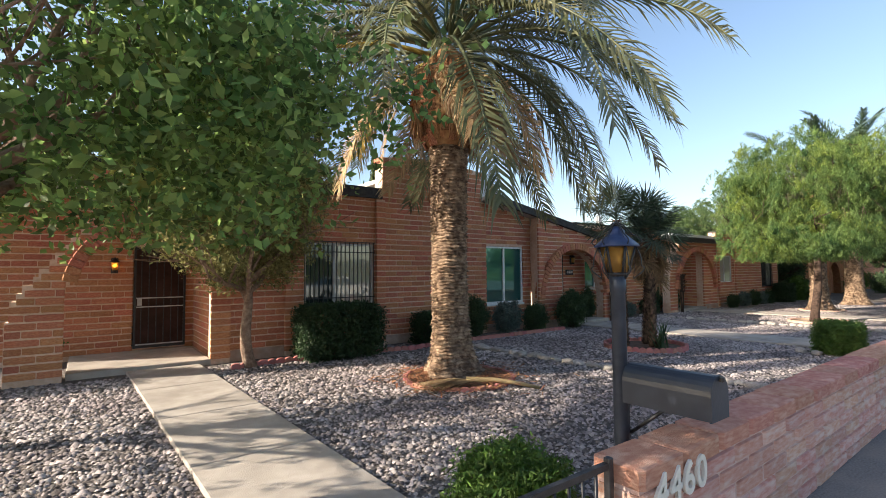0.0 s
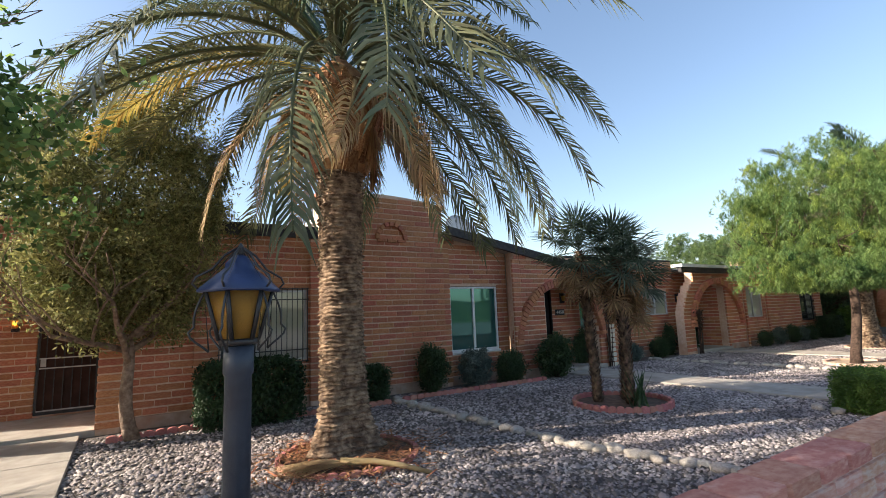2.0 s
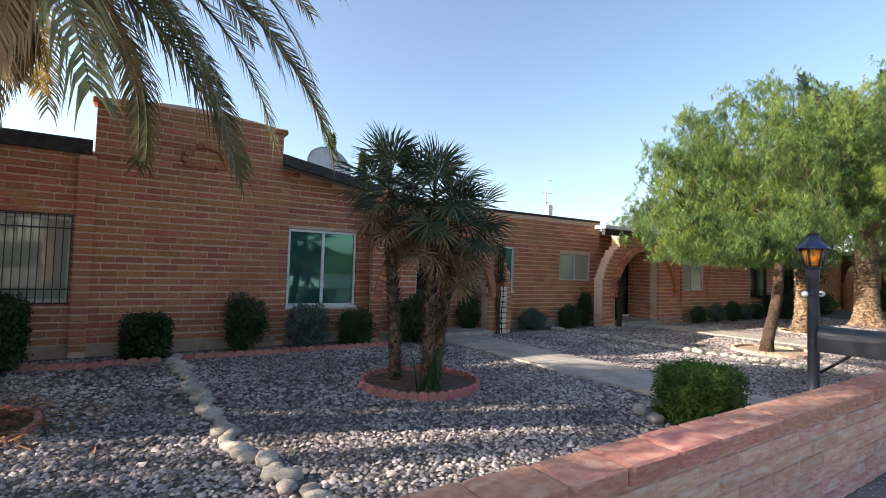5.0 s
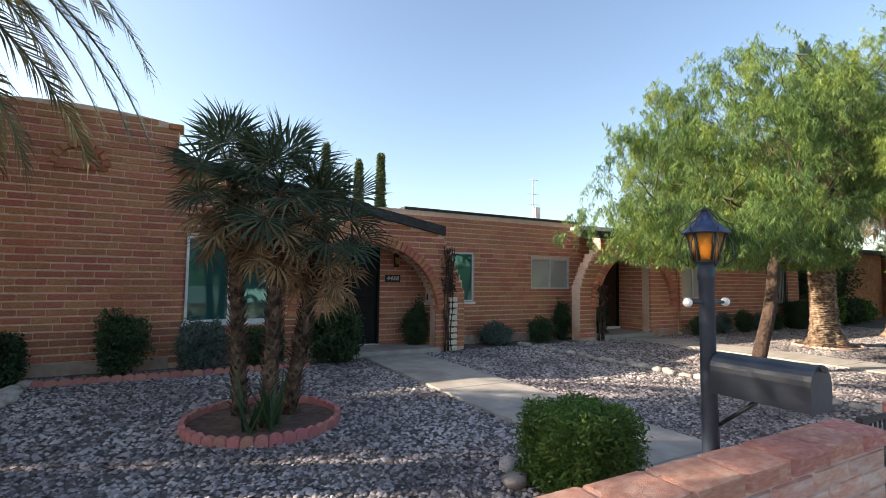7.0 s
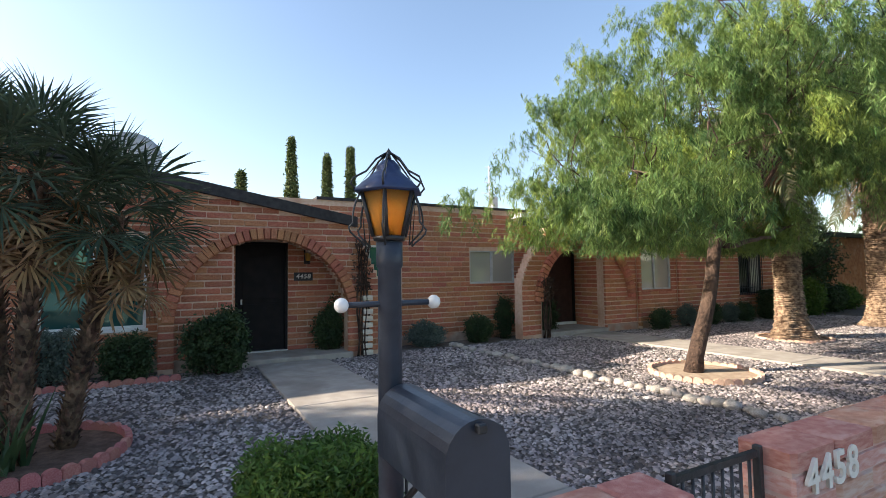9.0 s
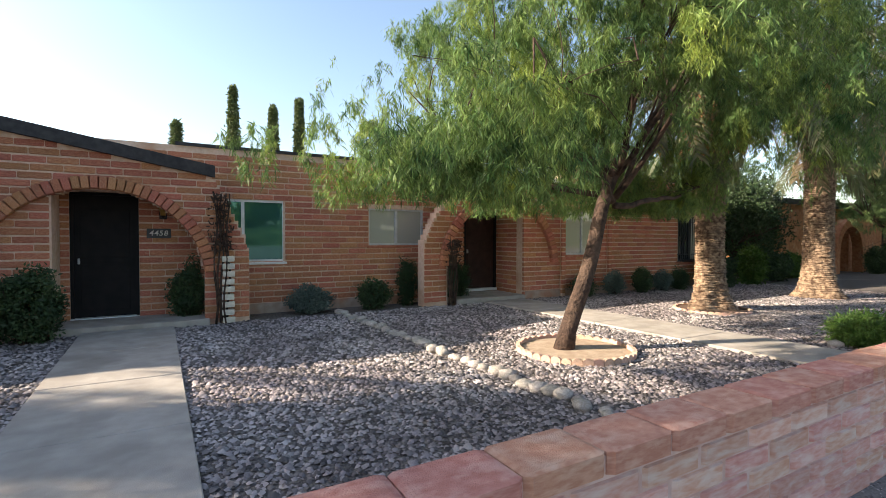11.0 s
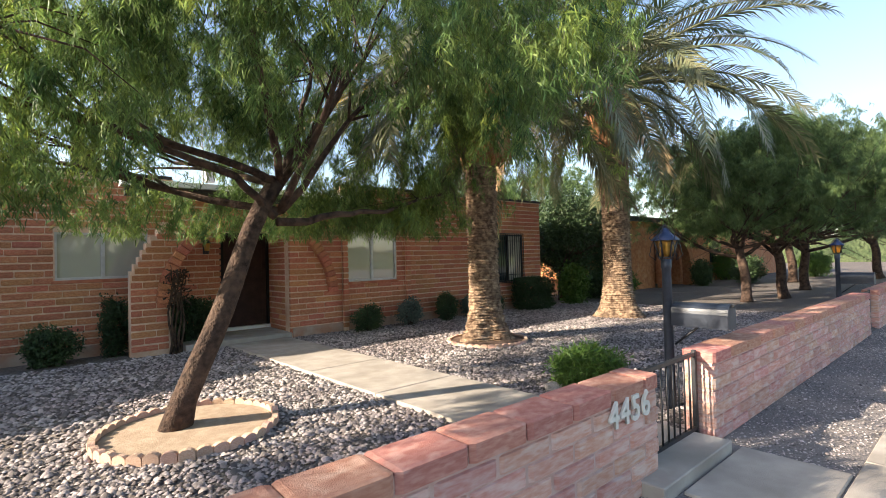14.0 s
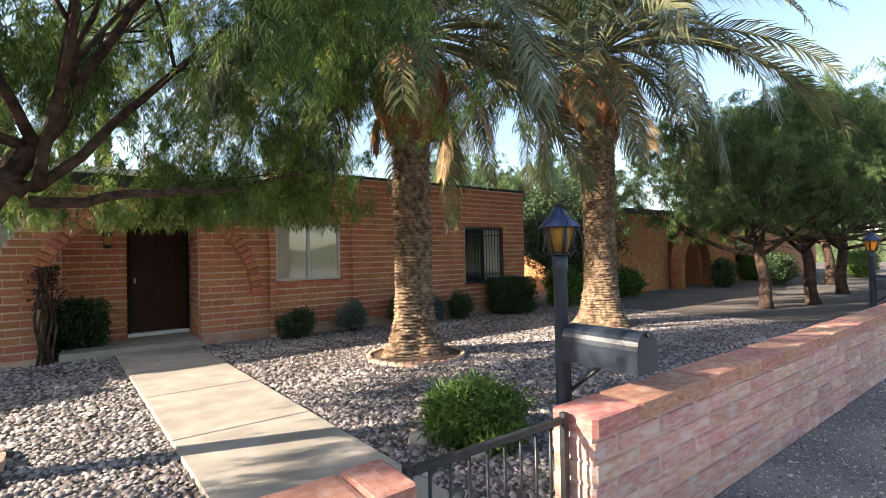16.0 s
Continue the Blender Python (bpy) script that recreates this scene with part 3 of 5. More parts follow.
for a, b, y in ((1.14, 4.68, FA), (4.7, 7.72, FB - 0.1), (7.74, 9.71, FB), (9.73, 10.7, 9.15), (13.58, 17.15, FW), (20.02, 21.19, FC), (21.22, 28.3, FC)):
    tagged(part("plinth", boxed(a, b, y - 0.035, y - 0.004, 0.0, 0.26, 0.01), M_PLINTH), "dusty concrete footing along the adobe wall", "plinth", "", "structure")

window_unit("window_1", "dark barred sliding window with pale frame", *WA, FA + 0.03, M_GLASSW, M_FRAMEG, 0.42, bars=True)
window_unit("window_2", "white framed sliding window with teal tinted glass", *WV, FB + 0.03, M_GLASS, M_WHITE, 0.5, blind=True)
window_unit("window_3", "white framed sliding window with green tinted glass", *W1, FW + 0.03, M_GLASS, M_WHITE, 0.42)
window_unit("window_4", "aluminium sliding window with pale curtain behind", *W2, FW + 0.03, M_GLASSW, M_FRAMEG)
window_unit("window_5", "aluminium sliding window with drawn pale curtain", *W3, FC + 0.03, M_GLASSW, M_FRAMEG)
window_unit("window_6", "black barred sliding window", *W4, FC + 0.03, M_GLASSW, M_BLACK, 0.5, bars=True)


def plain_door(name, label, r, y, mat):
    d = thing(name, label, "door", kind="structure")
    x0, x1, z0, z1 = r
    part("leaf", boxed(x0 + 0.05, x1 - 0.05, y + 0.06, y + 0.11, z0 + 0.02, z1 - 0.05), mat, d)
    bm = bmesh.new()
    box(bm, x0, x0 + 0.05, y - 0.01, y + 0.14, z0, z1)
    box(bm, x1 - 0.05, x1, y - 0.01, y + 0.14, z0, z1)
    box(bm, x0 + 0.05, x1 - 0.05, y - 0.01, y + 0.14, z1 - 0.05, z1)
    part("door_frame", bm, M_DOORD, d)
    for a, b in ((0.12, 0.95), (1.05, 1.9)):
        part("panel", boxed(x0 + 0.14, x1 - 0.14, y + 0.048, y + 0.06, z0 + a, z0 + b, 0.006), mat, d)
    part("door_handle", boxed(x0 + 0.1, x0 + 0.13, y + 0.0, y + 0.06, z0 + 0.95, z0 + 1.05, 0.006), M_FRAMEG, d)
    part("threshold", boxed(x0, x1, y - 0.05, y + 0.12, z0 - 0.05, z0 + 0.015), M_WHITE, d)
    return d


plain_door("door_2", "closed near-black front door under the arch", D2, FW, M_DOORD)
plain_door("door_3", "closed dark brown front door in the porch", D3, 10.35, M_DOORB)
d = thing("door_1", "closed brown metal security screen door", "door", kind="structure")
x0, x1, z0, z1 = D1
part("screen", boxed(x0 + 0.04, x1 - 0.04, 11.37, 11.39, z0 + 0.04, z1 - 0.04), M_DOORB, d)
bm = bmesh.new()
for r in ((x0, x0 + 0.04, z0, z1), (x1 - 0.04, x1, z0, z1), (x0 + 0.04, x1 - 0.04, z0, z0 + 0.05), (x0 + 0.04, x1 - 0.04, z1 - 0.05, z1)):
    box(bm, r[0], r[1], 11.34, 11.4, r[2], r[3])
part("door_frame", bm, M_BLACK, d)
for i in range(1, 7):
    bx = x0 + (x1 - x0) * i / 7
    part("bar", boxed(bx - 0.008, bx + 0.008, 11.35, 11.366, z0 + 0.05, z1 - 0.05), M_BLACK, d)
for z in (1.02, 1.2, 0.26):
    part("crossbar", boxed(x0 + 0.04, x1 - 0.04, 11.335, 11.35, z, z + 0.022), M_FRAMEG, d, "pale worn metal bar")
part("lock_box", boxed(x0 + 0.06, x0 + 0.14, 11.32, 11.345, 1.06, 1.2, 0.005), M_FRAMEG, d)


def digits(text, size, mat, x, y, z, label, slant=0.0, plate=None):
    n = thing("house_number", label, "house number", (x, y, z))
    pen = 0.0
    for ch in text:
        cu = bpy.data.curves.new("digit", "FONT")
        cu.body, cu.size, cu.extrude, cu.shear, cu.offset = ch, size, 0.008, slant, size * 0.018
        tmp = bpy.data.objects.new("digit", cu)
        scene.collection.objects.link(tmp)
        bpy.context.view_layer.update()
        me = bpy.data.meshes.new_from_object(tmp.evaluated_get(bpy.context.evaluated_depsgraph_get()))
        bpy.data.objects.remove(tmp)
        ob = put("digit", me, mat, n)
        ob.data.materials.clear()
        ob.data.materials.append(mat)
        ob.matrix_basis = pose(pen, 0, 0, 90, 0, 0)
        pen += size * 0.58
    if plate:
        part("plate", boxed(-0.04, pen + 0.04, 0.009, 0.025, -0.05, size * 0.8 + 0.02, 0.004), plate, n, "black plate")
    return n


digits("4458", 0.13, M_NUM, 11.98, FW - 0.035, 1.62, "cream house number on a black plate", 0.15, M_BLACK)


def wall_lantern(x, y, z, label, lit=False):
    n = thing("wall_lantern", label, "lantern", (x, y, z))
    part("back_plate", boxed(-0.06, 0.06, -0.02, 0.0, -0.2, 0.1, 0.006), M_BLACK, n)
    turned("glass_body", [(0.045, -0.14), (0.07, 0.02)], M_AMBER, n, 6, m=pose(0, -0.1, 0), smooth=False)
    turned("cap", [(0.085, 0.02), (0.05, 0.07), (0.015, 0.1), (0.0, 0.13)], M_BLACK, n, 6, m=pose(0, -0.1, 0), smooth=False)
    turned("base", [(0.0, -0.2), (0.03, -0.18), (0.05, -0.14)], M_BLACK, n, 6, m=pose(0, -0.1, 0), smooth=False)
    part("arm", boxed(-0.012, 0.012, -0.09, -0.021, 0.06, 0.08), M_BLACK, n)
    if lit:
        turned("bulb", [(0.0, -0.08), (0.025, -0.06), (0.02, -0.02), (0.0, 0.0)], M_BULB, n, 8, m=pose(0, -0.1, 0))
    return n


wall_lantern(-0.28, 11.36, 1.92, "small black wall lantern with amber glass", True)
wall_lantern(12.2, FW - 0.03, 2.12, "small black wall lantern beside the dark door")
wall_lantern(18.65, 10.33, 2.05, "small black wall lantern beside the brown door")

rk = thing("block_stack", "column of pale mortared blocks in the stepped buttress", "masonry", (13.2, 9.07, 0.05))
for k in range(9):
    put("stone_block", SLAB, M_FARW, rk, "", Matrix.LocRotScale((rnd.uniform(-0.01, 0.01), 0, 0.08 + 0.135 * k), Euler((0, 0, rnd.uniform(-0.05, 0.05))), (0.2, 0.14, 0.1)))

# vine remains on the two stepped buttresses
for cx, z1, y in ((13.1, 2.3, 9.05), (17.85, 1.5, FC - 0.1)):
    tr = thing("dead_vine", "dark leafless vine climbing the stepped buttress", "vine", (cx, y, 0.06))
    for i in range(5):
        px = (i - 2) * 0.05
        pts = [(px + 0.03 * math.sin(k * 1.3 + i), -0.02 - 0.02 * (i % 2), k * z1 / 8) for k in range(9)]
        V, F = tube(pts, [0.022 - 0.0015 * k for k in range(9)], 6)
        put("stem", arrays("stem", V, F), M_BARK, tr)
    T = np.array([(0, -0.012, 0), (0.07, -0.012, 0), (0.07, 0.012, 0), (0, 0.012, 0)])
    n = 260
    P = np.stack([nrg.normal(0, 0.1, n), nrg.uniform(-0.1, 0.02, n), nrg.uniform(z1 * 0.55, z1, n)], -1)
    V, F = scatter(T, np.array([(0, 1, 2, 3)]), P, turns(n, nrg), nrg.uniform(0.6, 1.4, n))
    tagged(put("twig_work", arrays("twig_work", V, F), M_BARK, tr), kind="stuff")


# ---- low front wall ----
def low_wall(name, x0, x1, z_top=0.775, y0=1.16, y1=1.42):
    w = structure(name, "low pink slump block garden wall with red cap")
    part("mortar", boxed(x0 + 0.01, x1 - 0.01, y0 + 0.012, y1 - 0.012, -0.05, z_top - 0.03), M_BLOCKM, w)
    rows, h = 6, (z_top - 0.115) / 6
    for k in range(rows):
        z = h * (k + 0.5)
        cut = x0
        nxt = x0 + (0.21 if k % 2 else 0.41)
        while cut < x1 - 0.03:
            e = min(nxt, x1)
            if x1 - e < 0.08:
                e = x1
            brick_at(w, cut + 0.005, e - 0.005, (y0 + y1) / 2, z, y1 - y0 + 0.006, h - 0.011, BLOCK, "block")
            cut, nxt = e, e + 0.41 + rnd.uniform(-0.006, 0.006)
    cut = x0
    while cut < x1 - 0.03:
        e = min(cut + 0.41, x1)
        if x1 - e < 0.1:
            e = x1
        brick_at(w, cut + 0.004, e - 0.004, (y0 + y1) / 2, z_top - 0.055, y1 - y0 + 0.02, 0.105, CAP, "cap_block")
        cut = e
    return w


low_wall("wall_17", -9.0, 0.36)
low_wall("wall_18", 1.33, 11.87, 0.755)
low_wall("wall_19", 12.6, 19.35)
low_wall("wall_20", 20.35, 27.8)
low_wall("wall_21", 28.75, 46.0)
digits("4460", 0.23, M_NUM, 1.43, 1.146, 0.54, "cream painted numerals fixed on the low wall")
digits("4458", 0.23, M_NUM, 12.68, 1.146, 0.565, "cream painted numerals fixed on the low wall")
digits("4456", 0.23, M_NUM, 18.68, 1.146, 0.535, "cream painted numerals fixed on the low wall")


def iron_gate(x0, x1, y=1.3, z1=0.76):
    g = thing("iron_gate", "closed low black iron picket gate", "gate", (x0, y, 0.0), "garden gates")
    w = x1 - x0
    for a in (0.02, w - 0.055):
        part("post", boxed(a, a + 0.035, -0.018, 0.018, 0.0, z1 + 0.02, 0.004), M_BLACK, g)
    for z in (0.1, z1 - 0.03):
        part("rail", boxed(0.057, w - 0.057, -0.014, 0.014, z, z + 0.03), M_BLACK, g)
    n = 9
    for i in range(1, n):
        px = 0.04 + (w - 0.08) * i / n
        V, F = tube([(px, 0, 0.13), (px, 0, z1 - 0.03)], 0.008, 6)
        put("picket", arrays("picket", V, F), M_BLACK, g)
    part("latch", boxed(0.06, 0.12, -0.03, -0.015, 0.42, 0.46), M_BLACK, g)
    return g


for a, b in ((0.36, 1.33), (11.87, 12.6), (19.35, 20.35), (27.8, 28.75)):
    iron_gate(a, b)


# ---- lamp posts and mailboxes ----
def lamp_post(x, y, neck, label, balls=True, lit=False, lean=0.0):
    n = thing("lamp_post", label, "lamp post", (x, y, 0.05), "lamp posts")
    n.rotation_euler = (0, radians(lean), 0)
    h = neck - 0.05
    turned("post", [(0.0, 0.0), (0.05, 0.0), (0.047, 0.4), (0.044, h - 0.1), (0.05, h - 0.09), (0.05, h), (0.0, h)], M_POST, n, 16)
    b = h + 0.005
    turned("lantern_base", [(0.0, b), (0.062, b), (0.068, b + 0.017), (0.0, b + 0.018)], M_BLACK, n, 6, smooth=False)
    for k in range(6):
        a0, a1 = math.pi / 3 * k, math.pi / 3 * (k + 1)
        pane = np.array([(0.062 * math.cos(a0), 0.062 * math.sin(a0), b + 0.021), (0.062 * math.cos(a1), 0.062 * math.sin(a1), b + 0.021), (0.105 * math.cos(a1), 0.105 * math.sin(a1), b + 0.181), (0.105 * math.cos(a0), 0.105 * math.sin(a0), b + 0.181)])
        inner = pane * np.array([0.96, 0.96, 1])
        V = np.concatenate([pane, inner])
        put("pane", arrays("pane", V, [(0, 1, 2, 3), (7, 6, 5, 4), (0, 4, 5, 1), (1, 5, 6, 2), (2, 6, 7, 3), (3, 7, 4, 0)]), M_AMBER, n, "amber hammered glass")
        V, F = tube([(0.064 * math.cos(a0), 0.064 * math.sin(a0), b + 0.017), (0.108 * math.cos(a0), 0.108 * math.sin(a0), b + 0.185)], 0.008, 6)
        put("rib", arrays("rib", V, F), M_BLACK, n)
        sc = []
        for q in range(13):
            s = q / 12
            rr = 0.112 + 0.03 * math.sin(s * math.pi) + (0.02 * math.cos(s * 9) if s > 0.6 else 0)
            sc.append((rr * math.cos(a0), rr * math.sin(a0), b + 0.181 - 0.2 * s))
        V, F = tube(sc, 0.004, 5)
        put("scroll", arrays("scroll", V, F), M_BLACK, n, "curled iron scroll")
        V, F = tube([(0.13 * math.cos(a0), 0.13 * math.sin(a0), b + 0.189), (0.15 * math.cos(a0), 0.15 * math.sin(a0), b + 0.210), (0.14 * math.cos(a0), 0.14 * math.sin(a0), b + 0.231), (0.09 * math.cos(a0), 0.09 * math.sin(a0), b + 0.260), (0.05 * math.cos(a0), 0.05 * math.sin(a0), b + 0.311), (0.012 * math.cos(a0), 0.012 * math.sin(a0), b + 0.336)], 0.004, 5)
        put("roof_scroll", arrays("roof_scroll", V, F), M_BLACK, n, "curled iron scroll")
    turned("lantern_roof", [(0.0, b + 0.181), (0.135, b + 0.181), (0.138, b + 0.189), (0.075, b + 0.244), (0.05, b + 0.265), (0.05, b + 0.281), (0.025, b + 0.307), (0.0, b + 0.315)], M_LROOF, n, 6, "blue black lantern roof", smooth=False)
    turned("finial", [(0.0, b + 0.311), (0.012, b + 0.315), (0.007, b + 0.328), (0.013, b + 0.338), (0.0, b + 0.357)], M_BLACK, n, 8)
    turned("bulb", [(0.0, b + 0.050), (0.018, b + 0.059), (0.026, b + 0.101), (0.012, b + 0.134), (0.0, b + 0.143)], M_BULB if lit else M_CERAM, n, 10)
    if balls:
        V, F = tube([(-0.17, 0, h - 0.23), (0.17, 0, h - 0.23)], 0.011, 8)
        put("crossarm", arrays("crossarm", V, F), M_POST, n)
        for s in (-1, 1):
            turned("ball", [(0.027 * math.sin(math.pi * i / 8), 0.027 * math.cos(math.pi * i / 8)) for i in range(9)][::-1], M_CERAM, n, 12, "white ball end", m=pose(s * 0.185, 0, h - 0.23))
    V, F = tube([(0.052, -0.02, 0.15 + 0.05 * k) for k in range(15)], 0.006, 5)
    put("cable", arrays("cable", V, F), M_BLACK, n)
    return n


def mailbox(x, y, z, length=0.5):
    n = thing("mailbox", "dark blue grey metal mailbox fixed to the lamp post", "mailbox", (x, y, z), "mailboxes")
    prof = [(-0.1, 0.0), (0.1, 0.0), (0.1, 0.13)] + [(0.1 * math.cos(math.radians(a)), 0.13 + 0.1 * math.sin(math.radians(a))) for a in range(15, 180, 15)] + [(-0.1, 0.13)]
    k = len(prof)

    def shell(y0, y1, s):
        bm = bmesh.new()
        A = [bm.verts.new((px * s, y0, 0.115 + (pz - 0.115) * s)) for px, pz in prof]
        B = [bm.verts.new((px * s, y1, 0.115 + (pz - 0.115) * s)) for px, pz in prof]
        for i in range(k):
            bm.faces.new((A[i], A[(i + 1) % k], B[(i + 1) % k], B[i]))
        bm.faces.new(A[::-1])
        bm.faces.new(B)
        bmesh.ops.recalc_face_normals(bm, faces=bm.faces[:])
        return bm

    part("body", shell(-length, 0.0, 1.0), M_BOX, n)
    part("door", shell(-length - 0.014, -length - 0.001, 1.03), M_BOX, n, "closed rounded front door")
    part("handle", boxed(-0.015, 0.015, -length - 0.04, -length - 0.015, 0.2, 0.225, 0.004), M_BLACK, n)
    part("flag", boxed(0.101, 0.107, -length + 0.02, -length + 0.17, 0.15, 0.19), M_BLACK, n)
    V, F = tube([(0, 0.01, -0.2), (0, -0.22, -0.005)], 0.012, 6)
    put("brace", arrays("brace", V, F), M_BLACK, n)
    return n


lamp_post(1.94, 1.64, 1.64, "dark painted lamp post with a blue roofed amber lantern", balls=False)
lamp_post(10.73, 1.58, 1.77, "dark painted lamp post with amber lantern and white ball crossarm", lit=True)
lamp_post(20.87, 1.76, 1.56, "dark painted lamp post with amber lantern beside a mailbox", balls=False)
lamp_post(28.6, 1.75, 1.5, "distant dark lamp post with a lit amber lantern", balls=False, lit=True)
mailbox(1.98, 1.59, 0.88)
mailbox(10.76, 1.53, 1.02)
mailbox(20.9, 1.7, 0.9)
mailbox(28.6, 1.7, 0.9)


# ---- garden edging and rocks ----
def scallop_mesh(name):
    V, F = [], []
    prof = [(-0.5, 0)] + [(0.5 * math.cos(math.radians(a)), 0.62 + 0.38 * math.sin(math.radians(a))) for a in range(180, -1, -30)] + [(0.5, 0)]
    bm = bmesh.new()
    A = [bm.verts.new((x, -0.5, z)) for x, z in prof]
    B = [bm.verts.new((x, 0.5, z)) for x, z in prof]
    k = len(prof)
    for i in range(k):
        bm.faces.new((A[i], A[(i + 1) % k], B[(i + 1) % k], B[i]))
    bm.faces.new(A[::-1])
    bm.faces.new(B)
    bmesh.ops.recalc_face_normals(bm, faces=bm.faces[:])
    me = bpy.data.meshes.new(name)
    bm.to_mesh(me)
    bm.free()
    return me


SCAL, SCALR = scallop_mesh("edger"), scallop_mesh("edger_red")
SCAL.materials.append(M_EDGER)
SCALR.materials.append(M_EDGERR)


def edging_ring(cx, cy, r, label, mesh, soil, h=0.12, gap=()):
    e = thing("ring_edging", label, "edging", (cx, cy, 0.05))
    n = round(2 * math.pi * r / 0.125)
    for i in range(n):
        a = 2 * math.pi * i / n
        if any(p <= math.degrees(a) <= q for p, q in gap):
            continue
        ob = put("edger", mesh, None, e)
        ob.matrix_basis = Matrix.LocRotScale((r * math.cos(a), r * math.sin(a), 0), Euler((rnd.uniform(-0.06, 0.06), 0, a + math.pi / 2)), (0.122, 0.055, h * rnd.uniform(0.9, 1.05)))
    V = [(0, 0, 0.05)] + [((r - 0.03) * math.cos(2 * math.pi * i / 32), (r - 0.03) * math.sin(2 * math.pi * i / 32), 0.035) for i in range(32)]
    put("soil", arrays("soil", V, [(0, i + 1, (i + 1) % 32 + 1) for i in range(32)]), soil, e)
    return e


edging_ring(3.85, 5.62, 0.82, "dusty red scalloped concrete edging round the palm", SCALR, M_SOILD, 0.075)
edging_ring(8.76, 5.42, 0.8, "red scalloped concrete edging round the fan palms", SCALR, M_SOILD)
edging_ring(17.1, 4.58, 0.76, "tan scalloped concrete edging round the tree", SCAL, M_SOIL, 0.095)
edging_ring(22.4, 5.85, 0.72, "tan scalloped concrete edging round the tall palm", SCAL, M_SOILD, 0.07)
eb = thing("edging_row", "dusty red scalloped concrete edging along the house bed", "edging", (0, 0, 0.05))
x = 1.35
while x < 9.9:
    if not 5.75 < x < 6.1:
        ob = put("edger", SCALR, None, eb)
        yy = 8.38 + 0.25 * math.sin(x * 0.7) * (x < 5) + 0.1 * (x > 6)
        ob.matrix_basis = Matrix.LocRotScale((x, yy, 0), Euler((rnd.uniform(-0.08, 0.08), 0, rnd.uniform(-0.15, 0.15))), (0.15, 0.06, 0.11))
    x += 0.155


def rock_mesh(name, seed):
    r = np.random.default_rng(seed)
    bm = bmesh.new()
    bmesh.ops.create_icosphere(bm, subdivisions=1, radius=1)
    for v in bm.verts:
        v.co *= r.uniform(0.8, 1.15)
    me = bpy.data.meshes.new(name)
    bm.to_mesh(me)
    bm.free()
    me.shade_smooth()
    me.materials.append(M_ROCK)
    return me


ROCKS = [rock_mesh("rock", i) for i in range(5)]


def rock_line(p, q, n):
    for i in range(n):
        s = (i + rnd.uniform(-0.25, 0.25)) / (n - 1)
        ob = new("border_rock", rnd.choice(ROCKS))
        k = rnd.uniform(0.06, 0.115)
        ob.matrix_basis = Matrix.LocRotScale((p[0] + (q[0] - p[0]) * s + rnd.uniform(-0.06, 0.06), p[1] + (q[1] - p[1]) * s, 0.06 + k * 0.3), Euler((0, 0, rnd.uniform(0, 6))), (k * 1.25, k, k * 0.7))
        tagged(ob, "rounded pale river rock in a border line", "rock", "border rocks")


rock_line((5.95, 8.6), (6.2, 4.2), 36)
rock_line((6.22, 4.1), (6.62, 2.5), 13)
rock_line((6.62, 2.4), (6.75, 1.6), 5)
rock_line((15.25, 9.3), (15.62, 2.5), 46)


# ---- palms ----
def leaflets(base, tip_dir, length, width, droop, up):
    """A narrow bent leaflet as five points and three faces."""
    d = Vector(tip_dir).normalized()
    s = d.cross(Vector(up)).normalized() * width
    m = base + d * length * 0.55
    t = base + d * length * 0.95 + Vector((0, 0, -droop * length))
    return [base - s * 0.5, base + s * 0.5, m + s * 0.55, m - s * 0.55, t]


def frond_mesh(name, L, a0, a1, mat, seed, leaf=0.42, n=64, droop=0.3, rib=M_FRONDD):
    """A feather frond from the origin along +x; a0, a1: its slope in degrees at base and tip."""
    r = random.Random(seed)
    pts, p = [], Vector((0, 0, 0))
    K = 24
    side_bend = r.uniform(-0.25, 0.25)
    for i in range(K + 1):
        s = i / K
        pts.append(p.copy())
        a = radians(a0 + (a1 - a0) * s ** 0.85)
        p += Vector((math.cos(a), side_bend * s * math.cos(a), math.sin(a))) * (L / K)
    V, F = tube(pts, [0.03 * (1 - i / K) + 0.004 for i in range(K + 1)], 4)
    V, F = list(map(tuple, V)), [tuple(f) for f in F]
    tri = [(f[0], f[1], f[2]) for f in F] + [(f[0], f[2], f[3]) for f in F]
    rib_n = len(tri)
    for i in range(n):
        s = 0.14 + 0.86 * (i + r.random() * 0.5) / n
        q = s * K
        k = min(int(q), K - 1)
        b = pts[k].lerp(pts[k + 1], q - k)
        t = (pts[k + 1] - pts[k]).normalized()
        side = Vector((-t.y, t.x, 0)).normalized() if abs(t.z) < 0.97 else Vector((0, 1, 0))
        up = side.cross(t) * -1
        if up.z < 0:
            up = -up
        ln = leaf * (0.45 + 0.75 * math.sin(math.pi * min(1, 0.15 + s * 0.8))) * r.uniform(0.8, 1.1)
        for sg in (-1, 1):
            d = t * (0.55 + 0.5 * s) + side * sg * r.uniform(0.6, 0.9) + up * r.uniform(0.0, 0.35)
            o = len(V)
            V += [tuple(v) for v in leaflets(b, d, ln, 0.021, droop * r.uniform(0.4, 1.5), up)]
            tri += [(o, o + 1, o + 2), (o, o + 2, o + 3), (o + 3, o + 2, o + 4)]
    me = arrays(name, V, tri)
    me.materials.append(mat)
    return me


